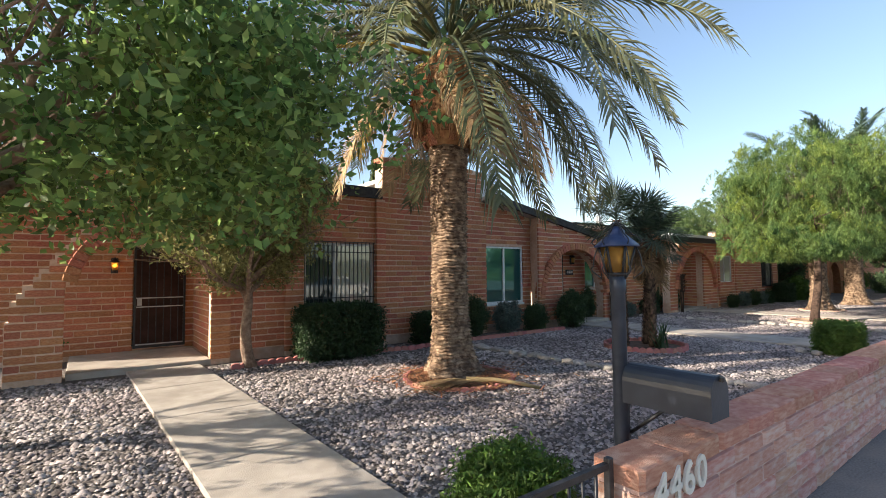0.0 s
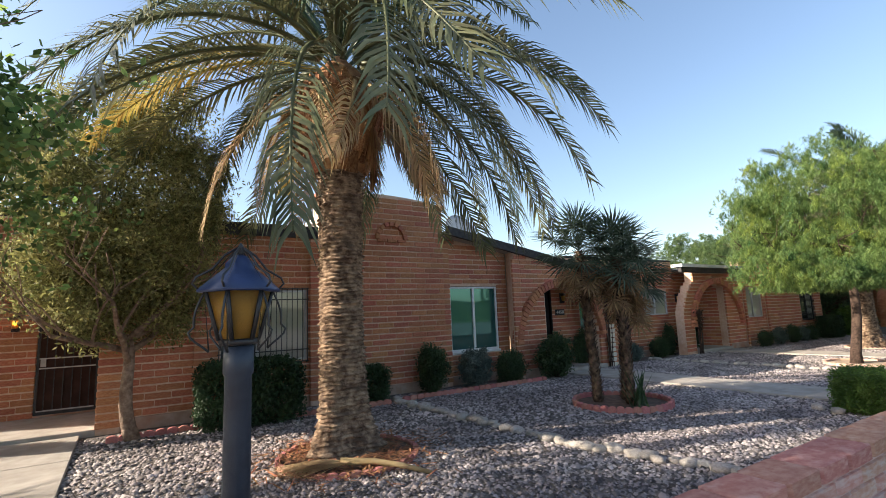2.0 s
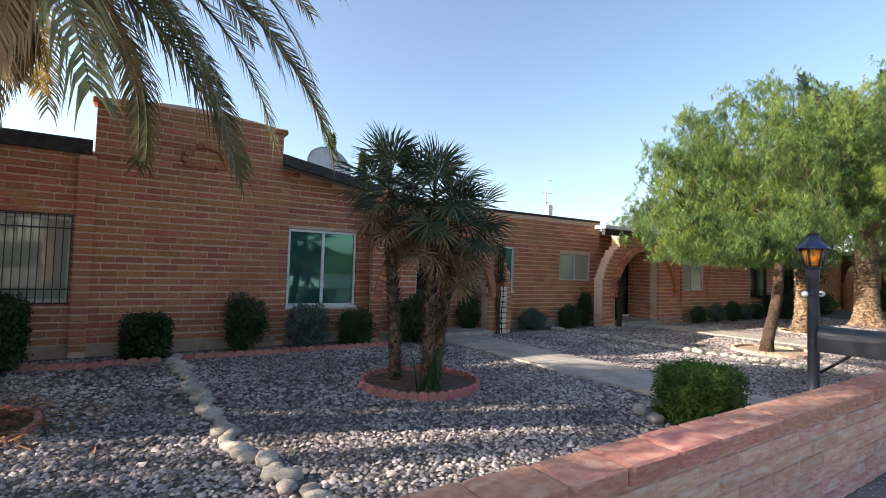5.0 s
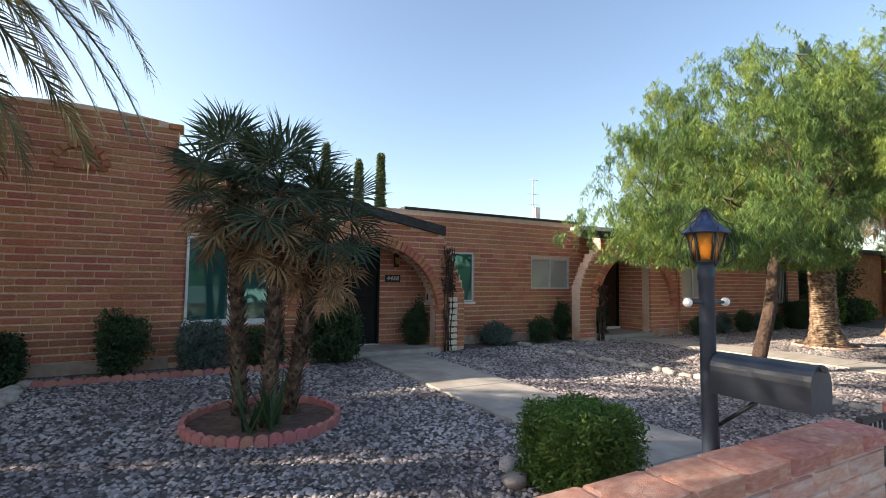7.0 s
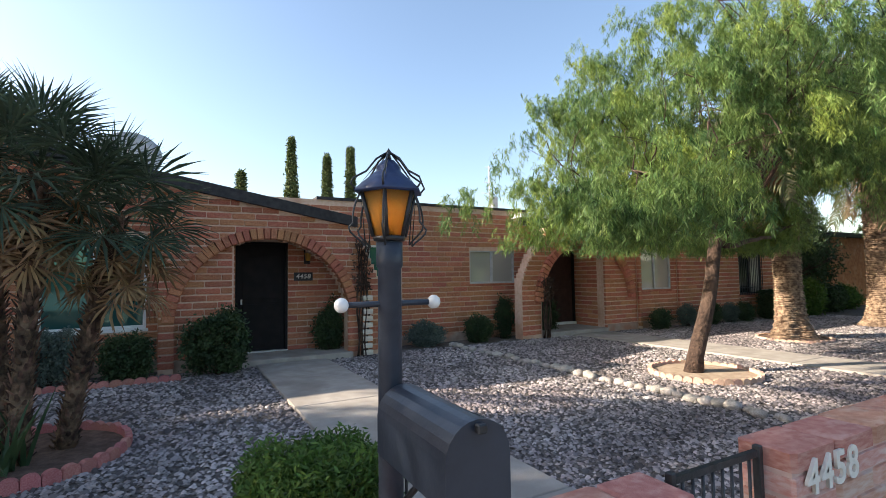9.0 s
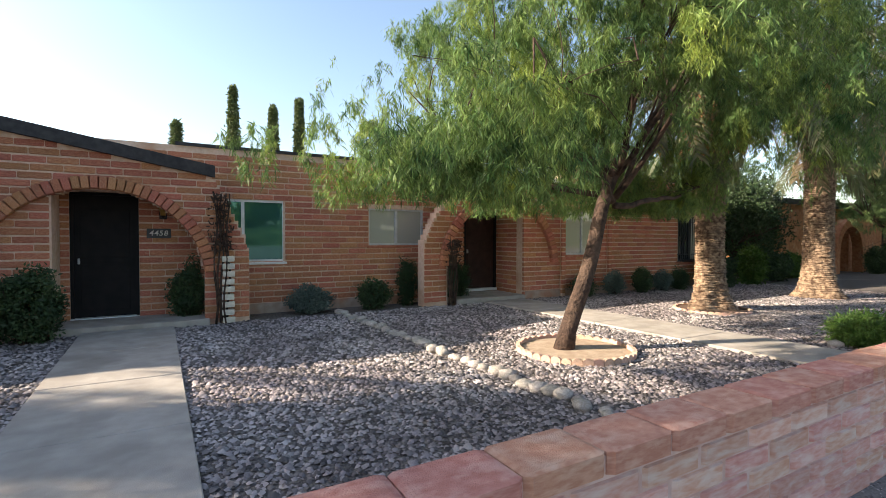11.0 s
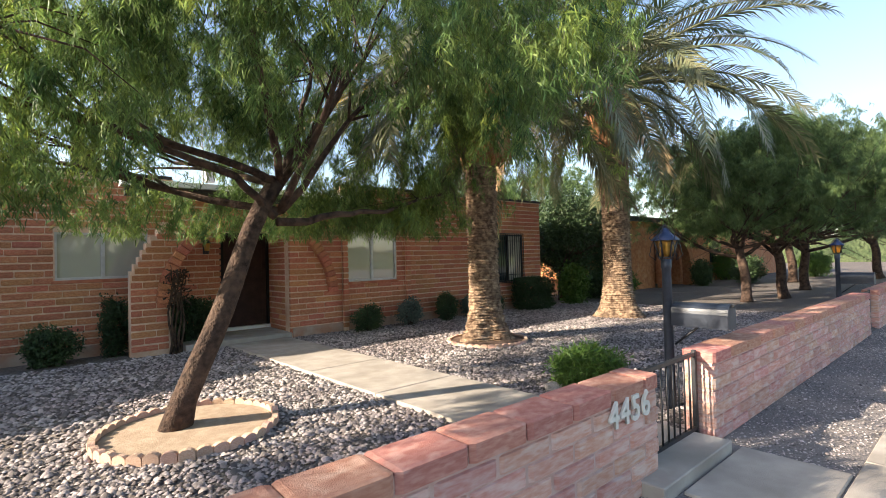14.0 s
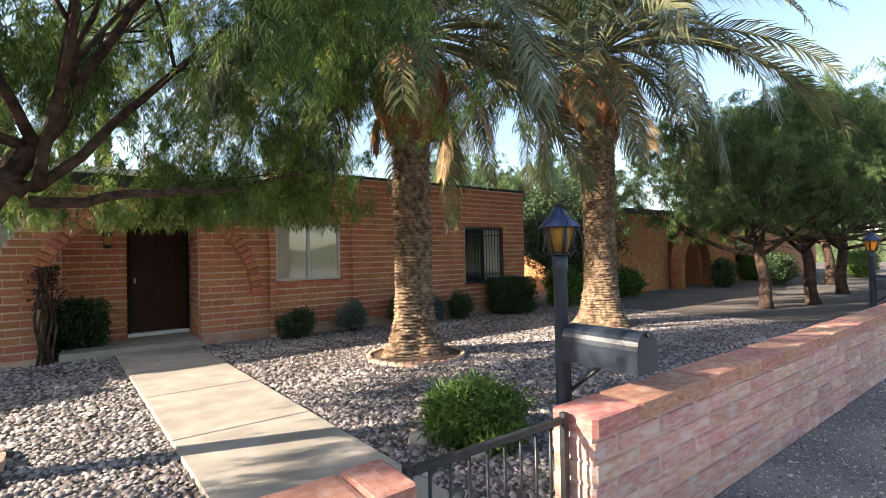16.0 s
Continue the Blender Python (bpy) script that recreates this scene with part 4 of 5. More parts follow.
FR = [(frond_mesh("frond", 2.6, 78, 25, M_FROND2, 1), 0), (frond_mesh("frond", 2.9, 62, -18, M_FROND2, 2), 1), (frond_mesh("frond", 3.4, 45, -45, M_FROND, 3), 2),
      (frond_mesh("frond", 3.6, 30, -68, M_FROND, 4), 3), (frond_mesh("frond", 3.7, 10, -74, M_FROND, 5), 4), (frond_mesh("frond", 3.3, -14, -82, M_FROND, 6, droop=0.5), 5)]
FRY = frond_mesh("yellow_frond", 3.0, 20, -50, M_FRONDY, 7)
FRD = [frond_mesh("dead_frond", 2.2, -30, -86, M_FRONDD, 8, 0.34, 48, 0.6), frond_mesh("dead_frond", 1.7, -45, -88, M_FRONDD, 9, 0.3, 40, 0.7)]


bm = bmesh.new()
bmesh.ops.create_cone(bm, cap_ends=True, segments=5, radius1=0.6, radius2=0.32, depth=1)
BOOT = bpy.data.meshes.new("leaf_base")
bm.to_mesh(BOOT)
bm.free()
BOOT.materials.append(material("cut_leaf_base", (0.20, 0.075, 0.035), (0.42, 0.22, 0.11), 7, 0.9, 40, 0.8, "object", 0.4))


def date_palm(x, y, h, r, seed, label, size=1.0, dead=11, stalks=6, low=0.62):
    n = thing("date_palm", label, "palm tree", (x, y, 0.05), "date palms")
    g = random.Random(seed)
    seg, rings = 72, int(h / 0.012)
    zz = np.linspace(0, h, rings)
    th = np.linspace(0, 2 * np.pi, seg, endpoint=False)
    Z, T = np.meshgrid(zz, th, indexing="ij")
    ph = np.array([g.random() for _ in range(400)])
    cell = np.floor(T / (2 * np.pi) * 18 + (np.floor(Z / 0.052) % 2) * 0.5).astype(int) % 18
    row = np.floor((Z + 0.03 * ph[cell]) / 0.052).astype(int)
    saw = ((Z + 0.03 * ph[cell]) / 0.052) % 1
    R = r * (1 + 0.75 * np.exp(-Z / 0.24) - 0.06 * np.sin(Z / h * 3)) + 0.045 * (1 - saw) * (0.4 + ph[(row * 18 + cell) % 400]) + 0.02 * np.sin(T * 3 + seed) * np.exp(-Z / 0.5) * 6
    V = np.stack([R * np.cos(T), R * np.sin(T), Z], -1).reshape(-1, 3)
    idx = np.arange(rings * seg).reshape(rings, seg)
    F = np.stack([idx[:-1], np.roll(idx, -1, 1)[:-1], np.roll(idx, -1, 1)[1:], idx[1:]], -1).reshape(-1, 4)
    put("trunk", arrays("trunk", V, F), M_PALMT, n, "rough ringed trunk")
    # swollen head of cut leaf bases
    pieces = [lathe([(r * 0.95, h - 0.05), (r * 1.5, h + 0.12), (r * 2.05, h + 0.45), (r * 2.0, h + 0.95), (r * 1.2, h + 1.4), (0.05, h + 1.7)], 20)]
    put("head", arrays("head", *pieces[0]), M_BOOT, n, "reddish brown fibrous head")
    for i in range(110):
        a = i * 2.39996
        s = i / 110
        rr = r * (1.35 + 0.75 * math.sin(math.pi * min(1, s * 0.9))) * (1 - 0.3 * max(0, s - 0.6))
        m = Matrix.Translation((rr * math.cos(a), rr * math.sin(a), h + 0.05 + s * 1.25)) @ Matrix.Rotation(a, 4, "Z") @ Matrix.Rotation(radians(35 - 40 * s + g.uniform(-12, 12)), 4, "Y") @ Matrix.Diagonal((0.06, g.uniform(0.12, 0.2), g.uniform(0.16, 0.3), 1))
        put("leaf_base", BOOT, None, n, "", m)
    crown = h + 1.6
    count = 64
    for i in range(count):
        s = (i + 0.5) / count
        cls = min(5, int(s ** low * 6))
        if cls == 5 and i % 3:
            cls = 4
        a = math.degrees(i * 2.39996) + g.uniform(-14, 14)
        me = FR[cls][0]
        k = size * g.uniform(0.88, 1.08)
        off = 0.22 + 0.12 * s
        put("frond", me, None, n, "", pose(off * math.cos(radians(a)), off * math.sin(radians(a)), crown + 0.3 - 0.4 * s, g.uniform(-25, 25), 0, a) @ Matrix.Scale(k, 4))
    for i in range(2):
        a = g.uniform(0, 360) if i else 150
        put("yellow_frond", FRY, None, n, "yellowing frond", pose(0.3 * math.cos(radians(a)), 0.3 * math.sin(radians(a)), crown - 0.1, 0, 0, a) @ Matrix.Scale(size, 4))
    for i in range(dead):
        a = 360 / max(1, dead) * i + g.uniform(-20, 20)
        put("dead_frond", FRD[i % 2], None, n, "dry tan hanging frond", pose(0.36 * math.cos(radians(a)), 0.36 * math.sin(radians(a)), crown - 0.35, g.uniform(-30, 30), 0, a) @ Matrix.Scale(size * g.uniform(0.7, 1.0), 4))
    for i in range(stalks):
        a = 2 * math.pi * i / max(1, stalks) + g.uniform(-0.3, 0.3)
        V, F = [], []
        for q in range(70):
            w, sp = g.uniform(0, 2 * math.pi), g.uniform(0.03, 0.17)
            ln = g.uniform(0.35, 0.62)
            p0 = Vector((0.02 * math.cos(w), 0.02 * math.sin(w), 0))
            p1 = Vector((sp * math.cos(w), sp * math.sin(w), -ln))
            s = Vector((-math.sin(w), math.cos(w), 0)) * 0.008
            o = len(V)
            V += [tuple(p0 - s), tuple(p0 + s), tuple(p1 + s), tuple(p1 - s)]
            F.append((o, o + 1, o + 2, o + 3))
        rr = r * 2.0
        put("fruit_stalk", arrays("fruit_stalk", V, F), M_FRONDB, n, "brown dry broom-like fruit stalk", pose(rr * math.cos(a), rr * math.sin(a), h + g.uniform(0.35, 0.9), 0, 0, 0))
    return n


date_palm(3.85, 5.83, 3.62, 0.275, 3, "tall date palm with dead fronds hanging under its crown", 1.15, low=0.95)
date_palm(22.45, 5.95, 3.35, 0.275, 11, "date palm with orange stalks and arching green fronds", 1.1, 5, 5, 0.72)
date_palm(27.15, 5.85, 4.2, 0.33, 19, "thick trunked date palm standing in the gravel yard", 1.3, 3, 3, 1.0)


def fan_mesh(name, mat, seed, R=0.52, blades=30, pet=0.42):
    r = random.Random(seed)
    V, T = [], []
    pv, pf = tube([(0, 0, 0), (pet * 0.5, 0, 0.02), (pet, 0, 0)], [0.014, 0.01, 0.008], 4)
    V += [tuple(v) for v in pv]
    T += [(f[0], f[1], f[2]) for f in pf] + [(f[0], f[2], f[3]) for f in pf]
    c = Vector((pet, 0, 0))
    for i in range(blades):
        a = radians(-130 + 260 * i / (blades - 1))
        d = Vector((math.cos(a), math.sin(a), 0.12 * (-1) ** i))
        ln = R * (0.72 + 0.28 * math.cos(a * 0.6)) * r.uniform(0.9, 1.05)
        s = Vector((-math.sin(a), math.cos(a), 0))
        m = c + d * ln * 0.55
        t = c + d * ln + Vector((0, 0, -0.12 * ln * r.uniform(0.3, 2)))
        o = len(V)
        V += [tuple(c), tuple(m - s * 0.015 + Vector((0, 0, 0.01))), tuple(m + s * 0.015 + Vector((0, 0, 0.01))), tuple(m), tuple(t)]
        T += [(o, o + 1, o + 3), (o, o + 3, o + 2), (o + 1, o + 4, o + 3), (o + 3, o + 4, o + 2)]
    me = arrays(name, V, T)
    me.materials.append(mat)
    return me


FANS = [fan_mesh("fan_leaf", M_FAN, i) for i in range(4)]
FANSD = [fan_mesh("dry_fan_leaf", M_FAND, 10 + i, 0.36, 24, 0.36) for i in range(2)]


def fan_palm(base, top, seed, leaves=34, size=1.0):
    n = thing("fan_palm", "slender Mediterranean fan palm with a shaggy dark trunk", "palm tree", (base[0], base[1], 0.05), "fan palms")
    g = random.Random(seed)
    t = Vector((top[0] - base[0], top[1] - base[1], top[2] - 0.05))
    pts = [Vector((t.x * s ** 1.2, t.y * s ** 1.2, t.z * s)) for s in [i / 10 for i in range(11)]]
    V, F = tube(pts, [0.085 - 0.003 * i for i in range(11)], 12)
    put("trunk", arrays("trunk", V, F), M_FANT, n)
    bm = bmesh.new()
    for i in range(300):
        s = (i + g.random()) / 300
        k = min(9, int(s * 10))
        p = pts[k].lerp(pts[k + 1], s * 10 - k)
        a = i * 2.39996
        m = Matrix.Translation(p + Vector((0.085 * math.cos(a), 0.085 * math.sin(a), 0))) @ Matrix.Rotation(a, 4, "Z") @ Matrix.Rotation(radians(g.uniform(15, 55)), 4, "Y") @ Matrix.Diagonal((0.02, 0.045, g.uniform(0.07, 0.15), 1))
        bmesh.ops.create_cone(bm, cap_ends=True, segments=4, radius1=0.6, radius2=0.25, depth=1, matrix=m)
    tagged(part("trunk_fibre", bm, M_FANT, n, "shaggy old leaf stubs"), kind="stuff")
    for i in range(leaves):
        s = (i + 0.5) / leaves
        a = math.degrees(i * 2.39996) + g.uniform(-15, 15)
        el = 82 - 118 * s + g.uniform(-10, 10)
        put("fan_leaf", FANS[i % 4], None, n, "", Matrix.Translation(t + Vector((0, 0, 0.12 - 0.22 * s))) @ pose(0, 0, 0, g.uniform(-30, 30), -el, a) @ Matrix.Scale(size * g.uniform(0.85, 1.1), 4))
    for i in range(16):
        a = i * 51 + g.uniform(-15, 15)
        put("dry_fan_leaf", FANSD[i % 2], None, n, "dry tan fan leaf", Matrix.Translation(t + Vector((0, 0, -0.12 - 0.03 * i))) @ pose(0, 0, 0, g.uniform(-30, 30), g.uniform(30, 72), a) @ Matrix.Scale(size * g.uniform(0.8, 1.1), 4))
    return n


fan_palm((8.55, 5.75), (8.35, 5.75, 2.78), 1, 21, 0.98)
fan_palm((8.78, 5.25), (8.85, 5.35, 2.62), 2, 21, 0.98)
fan_palm((9.05, 5.55), (9.42, 5.6, 2.28), 3, 19, 0.98)
ag = thing("strap_plant", "clump of upright dark green strap leaves", "plant", (8.7, 5.05, 0.06))
for i in range(26):
    a, ln, ti = rnd.uniform(0, 6.28), rnd.uniform(0.4, 0.75), rnd.uniform(0.1, 0.6)
    d = Vector((math.cos(a) * ti, math.sin(a) * ti, 1)).normalized() * ln
    s = Vector((-math.sin(a), math.cos(a), 0)) * 0.018
    b = Vector((rnd.uniform(-0.18, 0.18), rnd.uniform(-0.12, 0.12), 0))
    m = b + d * 0.5
    t = b + d + Vector((math.cos(a), math.sin(a), -0.3)) * 0.06
    V = [tuple(v) for v in (b - s, b + s, m + s, m - s, t)]
    put("leaf_blade", arrays("leaf_blade", V, [(0, 1, 2), (0, 2, 3), (3, 2, 4)]), M_SHRUB, ag)

# dry litter under the tall palm
lr = np.random.default_rng(77)
ln = 1500
LA, LR = lr.uniform(0, 2 * np.pi, ln), 0.35 + np.abs(lr.normal(0, 0.45, ln))
LP = np.stack([3.85 + LR * np.cos(LA), 5.62 + LR * np.sin(LA), 0.1 + lr.uniform(0, 0.035, ln)], -1)
LT = np.array([(-0.5, -0.06, 0), (0.5, -0.04, 0.02), (0.5, 0.04, 0.02), (-0.5, 0.06, 0)])
V, F = scatter(LT, np.array([(0, 1, 2, 3)]), LP, turns(ln, lr, 0.25), lr.uniform(0.05, 0.2, ln))
tagged(put("leaf_litter", arrays("leaf_litter", V, F), M_BOOT), "reddish brown dry palm litter round the trunk", "leaf litter", "", "stuff")

# fallen dry frond by the tall palm
ff = thing("fallen_frond", "dry tan palm flower stalk lying on the gravel", "palm frond", (4.3, 4.4, 0.05))
stalk = [Vector((0, 0, 0.03)), Vector((-0.2, 0.25, 0.08)), Vector((-0.45, 0.48, 0.12)), Vector((-0.75, 0.68, 0.13))]
put("stalk", arrays("stalk", *tube(stalk, [0.022, 0.028, 0.034, 0.04], 8), True), M_FRONDD, ff, "pale bent stalk")
V, F = [], []
for i in range(170):
    p0 = stalk[3].lerp(stalk[2], rnd.uniform(0, 0.5))
    p2 = stalk[3] + Vector((-rnd.uniform(0.35, 0.7), rnd.uniform(0.0, 0.4), 0)) + Vector((0, rnd.gauss(0, 0.07), 0))
    p2.z = rnd.uniform(0.01, 0.1)
    p1 = p0.lerp(p2, 0.5) + Vector((0, 0, rnd.uniform(0.0, 0.05)))
    w = Vector((0.004, 0.007, 0))
    o = len(V)
    V += [tuple(v) for v in (p0 - w, p0 + w, p1 + w, p1 - w, p2 + w * 0.4, p2 - w * 0.4)]
    F += [(o, o + 1, o + 2, o + 3), (o + 3, o + 2, o + 4, o + 5)]
tagged(put("brush", arrays("brush", V, F), M_FRONDD, ff, "fan of dry tan strands"), kind="stuff")


# ---- trees and bushes ----
def limb(p, d, ln, r, depth, g, out, tips, droop=0.1, seg=7, split=3):
    pts, rad = [p.copy()], [r]
    q, dd = p.copy(), d.normalized()
    k = 6
    for i in range(k):
        dd = (dd + Vector((g.uniform(-1, 1), g.uniform(-1, 1), g.uniform(-0.6, 0.6))) * 0.17 + Vector((0, 0, -droop * (3 - depth) * 0.35))).normalized()
        q = q + dd * ln / k
        pts.append(q.copy())
        rad.append(r * (1 - 0.5 * (i + 1) / k))
    out.append(tube(pts, rad, seg if depth > 1 else 5))
    if depth == 0:
        tips.append((pts[3], q))
        return
    for i in range(split):
        s = g.choice([3, 4, 5, 6])
        nd = (dd + Vector((g.uniform(-1, 1), g.uniform(-1, 1), g.uniform(-0.35, 0.7))) * 0.85).normalized()
        limb(pts[s], nd, ln * g.uniform(0.6, 0.8), rad[s] * 0.65, depth - 1, g, out, tips, droop, seg, split)
    tips.append((pts[4], q))


def ribbon_template(g, count=7, length=0.17, width=0.017, spread=0.9):
    V, F = [], []
    for i in range(count):
        a = g.uniform(0, 6.28)
        d = Vector((math.cos(a) * spread, math.sin(a) * spread, -g.uniform(0.3, 1.2))).normalized()
        s = d.orthogonal().normalized() * width
        s = Matrix.Rotation(g.uniform(0, 3.1), 3, d) @ s
        b = Vector((g.uniform(-0.05, 0.05), g.uniform(-0.05, 0.05), g.uniform(-0.06, 0.06)))
        m, t = b + d * length * 0.5, b + d * length * 0.9 + Vector((0, 0, -length * 0.25))
        o = len(V)
        V += [tuple(v) for v in (b, m - s * 0.5, m + s * 0.5, t)]
        F.append((o, o + 1, o + 3, o + 2))
    return np.array(V), np.array(F)


def leaf_template(g, count, length, width, box_=0.08):
    V, F = [], []
    for i in range(count):
        d = Vector((g.gauss(0, 1), g.gauss(0, 1), g.gauss(0, 1))).normalized()
        s = Matrix.Rotation(g.uniform(0, 3.1), 3, d) @ d.orthogonal().normalized() * width * 0.5
        b = Vector((g.uniform(-1, 1), g.uniform(-1, 1), g.uniform(-1, 1))) * box_
        m, t = b + d * length * 0.45, b + d * length
        o = len(V)
        V += [tuple(v) for v in (b, m - s, t, m + s)]
        F.append((o, o + 1, o + 2, o + 3))
    return np.array(V), np.array(F)


def mesquite(x, y, seed, label, mat, base_r=0.13, lean=(0.75, 0.1), fork=2.0, reach=2.6, sprays=15000, zmin=2.12, size=(3.7, 3.7, 2.3), zc=3.7, group="feathery trees", leaf=0.19, lobes=(), limbs=(), dome=lambda x: 99.0, shift=0.7, count=8, ratio=0.105):
    g = random.Random(seed)
    r = np.random.default_rng(seed)
    n = thing("mesquite_tree", label, "tree", (x, y, 0.05), group)
    f = Vector((lean[0], lean[1], fork))
    pts = [Vector((f.x * s ** 1.3, f.y * s, f.z * s)) + Vector((0.04 * math.sin(s * 7 + seed), 0.03 * math.cos(s * 6), 0)) for s in [i / 9 for i in range(10)]]
    V, F = tube(pts, [base_r * (1.35 if i == 0 else 1.08 - 0.03 * i) for i in range(10)], 14)
    put("trunk", arrays("trunk", V, F, True), M_BARK, n, "leaning dark rough trunk")
    out, tips = [], []
    for i in range(8):
        a = 2 * math.pi * i / 8 + g.uniform(-0.3, 0.3)
        d = Vector((math.cos(a), math.sin(a), g.choice([0.25, 0.6, 1.1, 1.6])))
        start = len(out)
        limb(f - Vector((0, 0, 0.05 + 0.3 * (i % 3 == 0))), d, reach * g.uniform(0.75, 1.0), base_r * 0.42, 2, g, out, tips, 0.0)
        put("branch", arrays("branch", *merge(out[start:]), True), M_BARK, n)
    for line in limbs:
        bend = [Vector(p) for p in line]
        fine = [bend[i].lerp(bend[i + 1], q / 4) + Vector((g.uniform(-1, 1), g.uniform(-1, 1), g.uniform(-1, 1))) * 0.03 for i in range(3) for q in range(4)] + [bend[3]]
        put("branch", arrays("branch", *tube(fine, [base_r * (0.45 - 0.028 * i) for i in range(13)], 9), True), M_BARK, n, "long low spreading limb")
        tips += [(fine[8], fine[10]), (fine[10], fine[12])]
    # foliage in clumps that hang from the limbs, inside an uneven crown
    cl = []
    while len(cl) < 230:
        v = r.normal(size=3)
        v /= np.linalg.norm(v)
        rad = r.uniform(0.35, 1.0) ** 0.5 * (1 + 0.13 * math.sin(3 * math.atan2(v[1], v[0]) + seed) + 0.08 * r.normal())
        p = np.array([v[0] * size[0], v[1] * size[1], v[2] * size[2]]) * rad + np.array([f.x * shift, f.y, zc])
        hollow = zmin + 1.75 * max(0, 1 - math.hypot(p[0] - f.x - 0.1, (p[1] + 0.8) * 0.8) / 2.1)
        if p[2] < hollow or p[2] > dome(p[0]):
            continue
        cl.append(p)
    for lx, ly, lz, sd, many in lobes:
        cl += [np.array([lx, ly, lz]) + r.normal(size=3) * np.array([sd, sd * 0.8, 0.25]) for _ in range(many)]
    cl = np.array(cl)
    fine_wood = []
    for c in cl[::2]:
        e = Vector(c)
        a = min((t[1] for t in tips), key=lambda q: (q - e).length)
        if (a - e).length < 0.9:
            mid = a.lerp(e, 0.5) + Vector((g.uniform(-0.1, 0.1), g.uniform(-0.1, 0.1), 0.1))
            fine_wood.append(tube([a, mid, e], [0.01, 0.007, 0.003], 4))
    V, F = merge(fine_wood)
    tagged(put("twig_work", arrays("twig_work", V, F), M_BARK, n, "thin dark twigs"), kind="stuff")
    # strands that droop from each clump, with leaflets along them
    per = 14
    strands = sprays // per
    start = cl[r.integers(0, len(cl), strands)] + r.normal(size=(strands, 3)) * np.array([0.24, 0.24, 0.16])
    ang = r.uniform(0, 2 * np.pi, strands)
    run = np.stack([np.cos(ang), np.sin(ang), r.uniform(-1.3, 0.15, strands)], -1) * r.uniform(0.2, 0.5, (strands, 1))
    k = r.uniform(0, 1, (strands, per, 1))
    P = start[:, None, :] + run[:, None, :] * k + np.array([0, 0, -0.22]) * k ** 2 + r.normal(size=(strands, per, 3)) * 0.035
    P = P.reshape(-1, 3)
    P = P[P[:, 2] > zmin - 0.3]
    T, TF = ribbon_template(g, count, leaf, leaf * ratio)
    V, F = scatter(T, TF, P, turns(len(P), r, 0.35), r.uniform(0.7, 1.25, len(P)))
    put("crown", arrays("crown", V, F), mat, n, "fine drooping feathery foliage")
    return n


mesquite(17.02, 4.63, 5, "leaning mesquite with a wide feathery light green crown", M_MESQ, sprays=31000, base_r=0.112, zmin=2.25, lobes=((-2.3, -1.2, 2.35, 0.5, 22), (-2.7, 0.2, 2.6, 0.45, 14), (0.6, 1.6, 2.15, 0.5, 12), (1.9, 1.5, 2.45, 0.5, 16), (1.0, 1.3, 3.5, 0.7, 18), (0.1, 0.2, 3.6, 0.6, 10), (3.1, 0.6, 2.3, 0.45, 10)), limbs=(((1.0, 0.1, 2.0), (1.7, 0.0, 2.12), (2.4, 0.1, 2.2), (3.6, 0.1, 2.55)), ((1.0, 0.1, 2.1), (0.5, -0.1, 2.45), (-0.6, -0.3, 2.75), (-2.0, -0.6, 2.9)), ((1.05, 0.12, 2.4), (1.25, 0.1, 2.9), (1.32, 0.1, 3.4), (1.6, 0.2, 4.2))), dome=lambda x: 6.2 + 0.95 * min(0.0, x + 0.1), size=(3.3, 3.0, 2.5), shift=1.1, lean=(1.05, 0.12), fork=2.5, leaf=0.092, count=12, ratio=0.12, zc=3.95)


def round_tree(x, y, seed, label, mat, trunk, centre, size, clumps, per, leaf, width, bark, zmin, sd=0.3, trunk_r=0.12, name="shade_tree", cat="tree"):
    g = random.Random(seed)
    r = np.random.default_rng(seed)
    n = thing(name, label, cat, (x, y, 0.05))
    c = Vector(centre)
    top = Vector((c.x * 0.6, c.y * 0.6, trunk))
    pts = [Vector((top.x * s, top.y * s, top.z * s)) + Vector((0.05 * math.sin(5 * s + seed), 0.04 * math.cos(4 * s), 0)) for s in [i / 8 for i in range(9)]]
    V, F = tube(pts, [trunk_r * (1.3 if i == 0 else 1.05 - 0.05 * i) for i in range(9)], 12)
    put("trunk", arrays("trunk", V, F, True), bark, n)
    out, tips = [], []
    for i in range(7):
        a = 2 * math.pi * i / 7 + g.uniform(-0.3, 0.3)
        start = len(out)
        limb(pts[-1 - (i % 3)], Vector((math.cos(a), math.sin(a), g.uniform(0.3, 1.4))), max(size) * 0.6, trunk_r * 0.5, 2, g, out, tips, 0.0)
        put("branch", arrays("branch", *merge(out[start:]), True), bark, n)
    cl = []
    while len(cl) < clumps:
        v = r.normal(size=3)
        v /= np.linalg.norm(v)
        p = v * np.array(size) * r.uniform(0.3, 1) ** 0.5 * (1 + 0.1 * r.normal()) + np.array(centre)
        if p[2] > zmin:
            cl.append(p)
    cl = np.array(cl)
    P = np.repeat(cl, per, 0) + r.normal(size=(clumps * per, 3)) * sd
    P = P[P[:, 2] > zmin - 0.2]
    T, TF = leaf_template(g, 8, leaf, width, leaf * 1.3)
    V, F = scatter(T, TF, P, turns(len(P), r), r.uniform(0.7, 1.25, len(P)))
    put("crown", arrays("crown", V, F), mat, n)
    return n


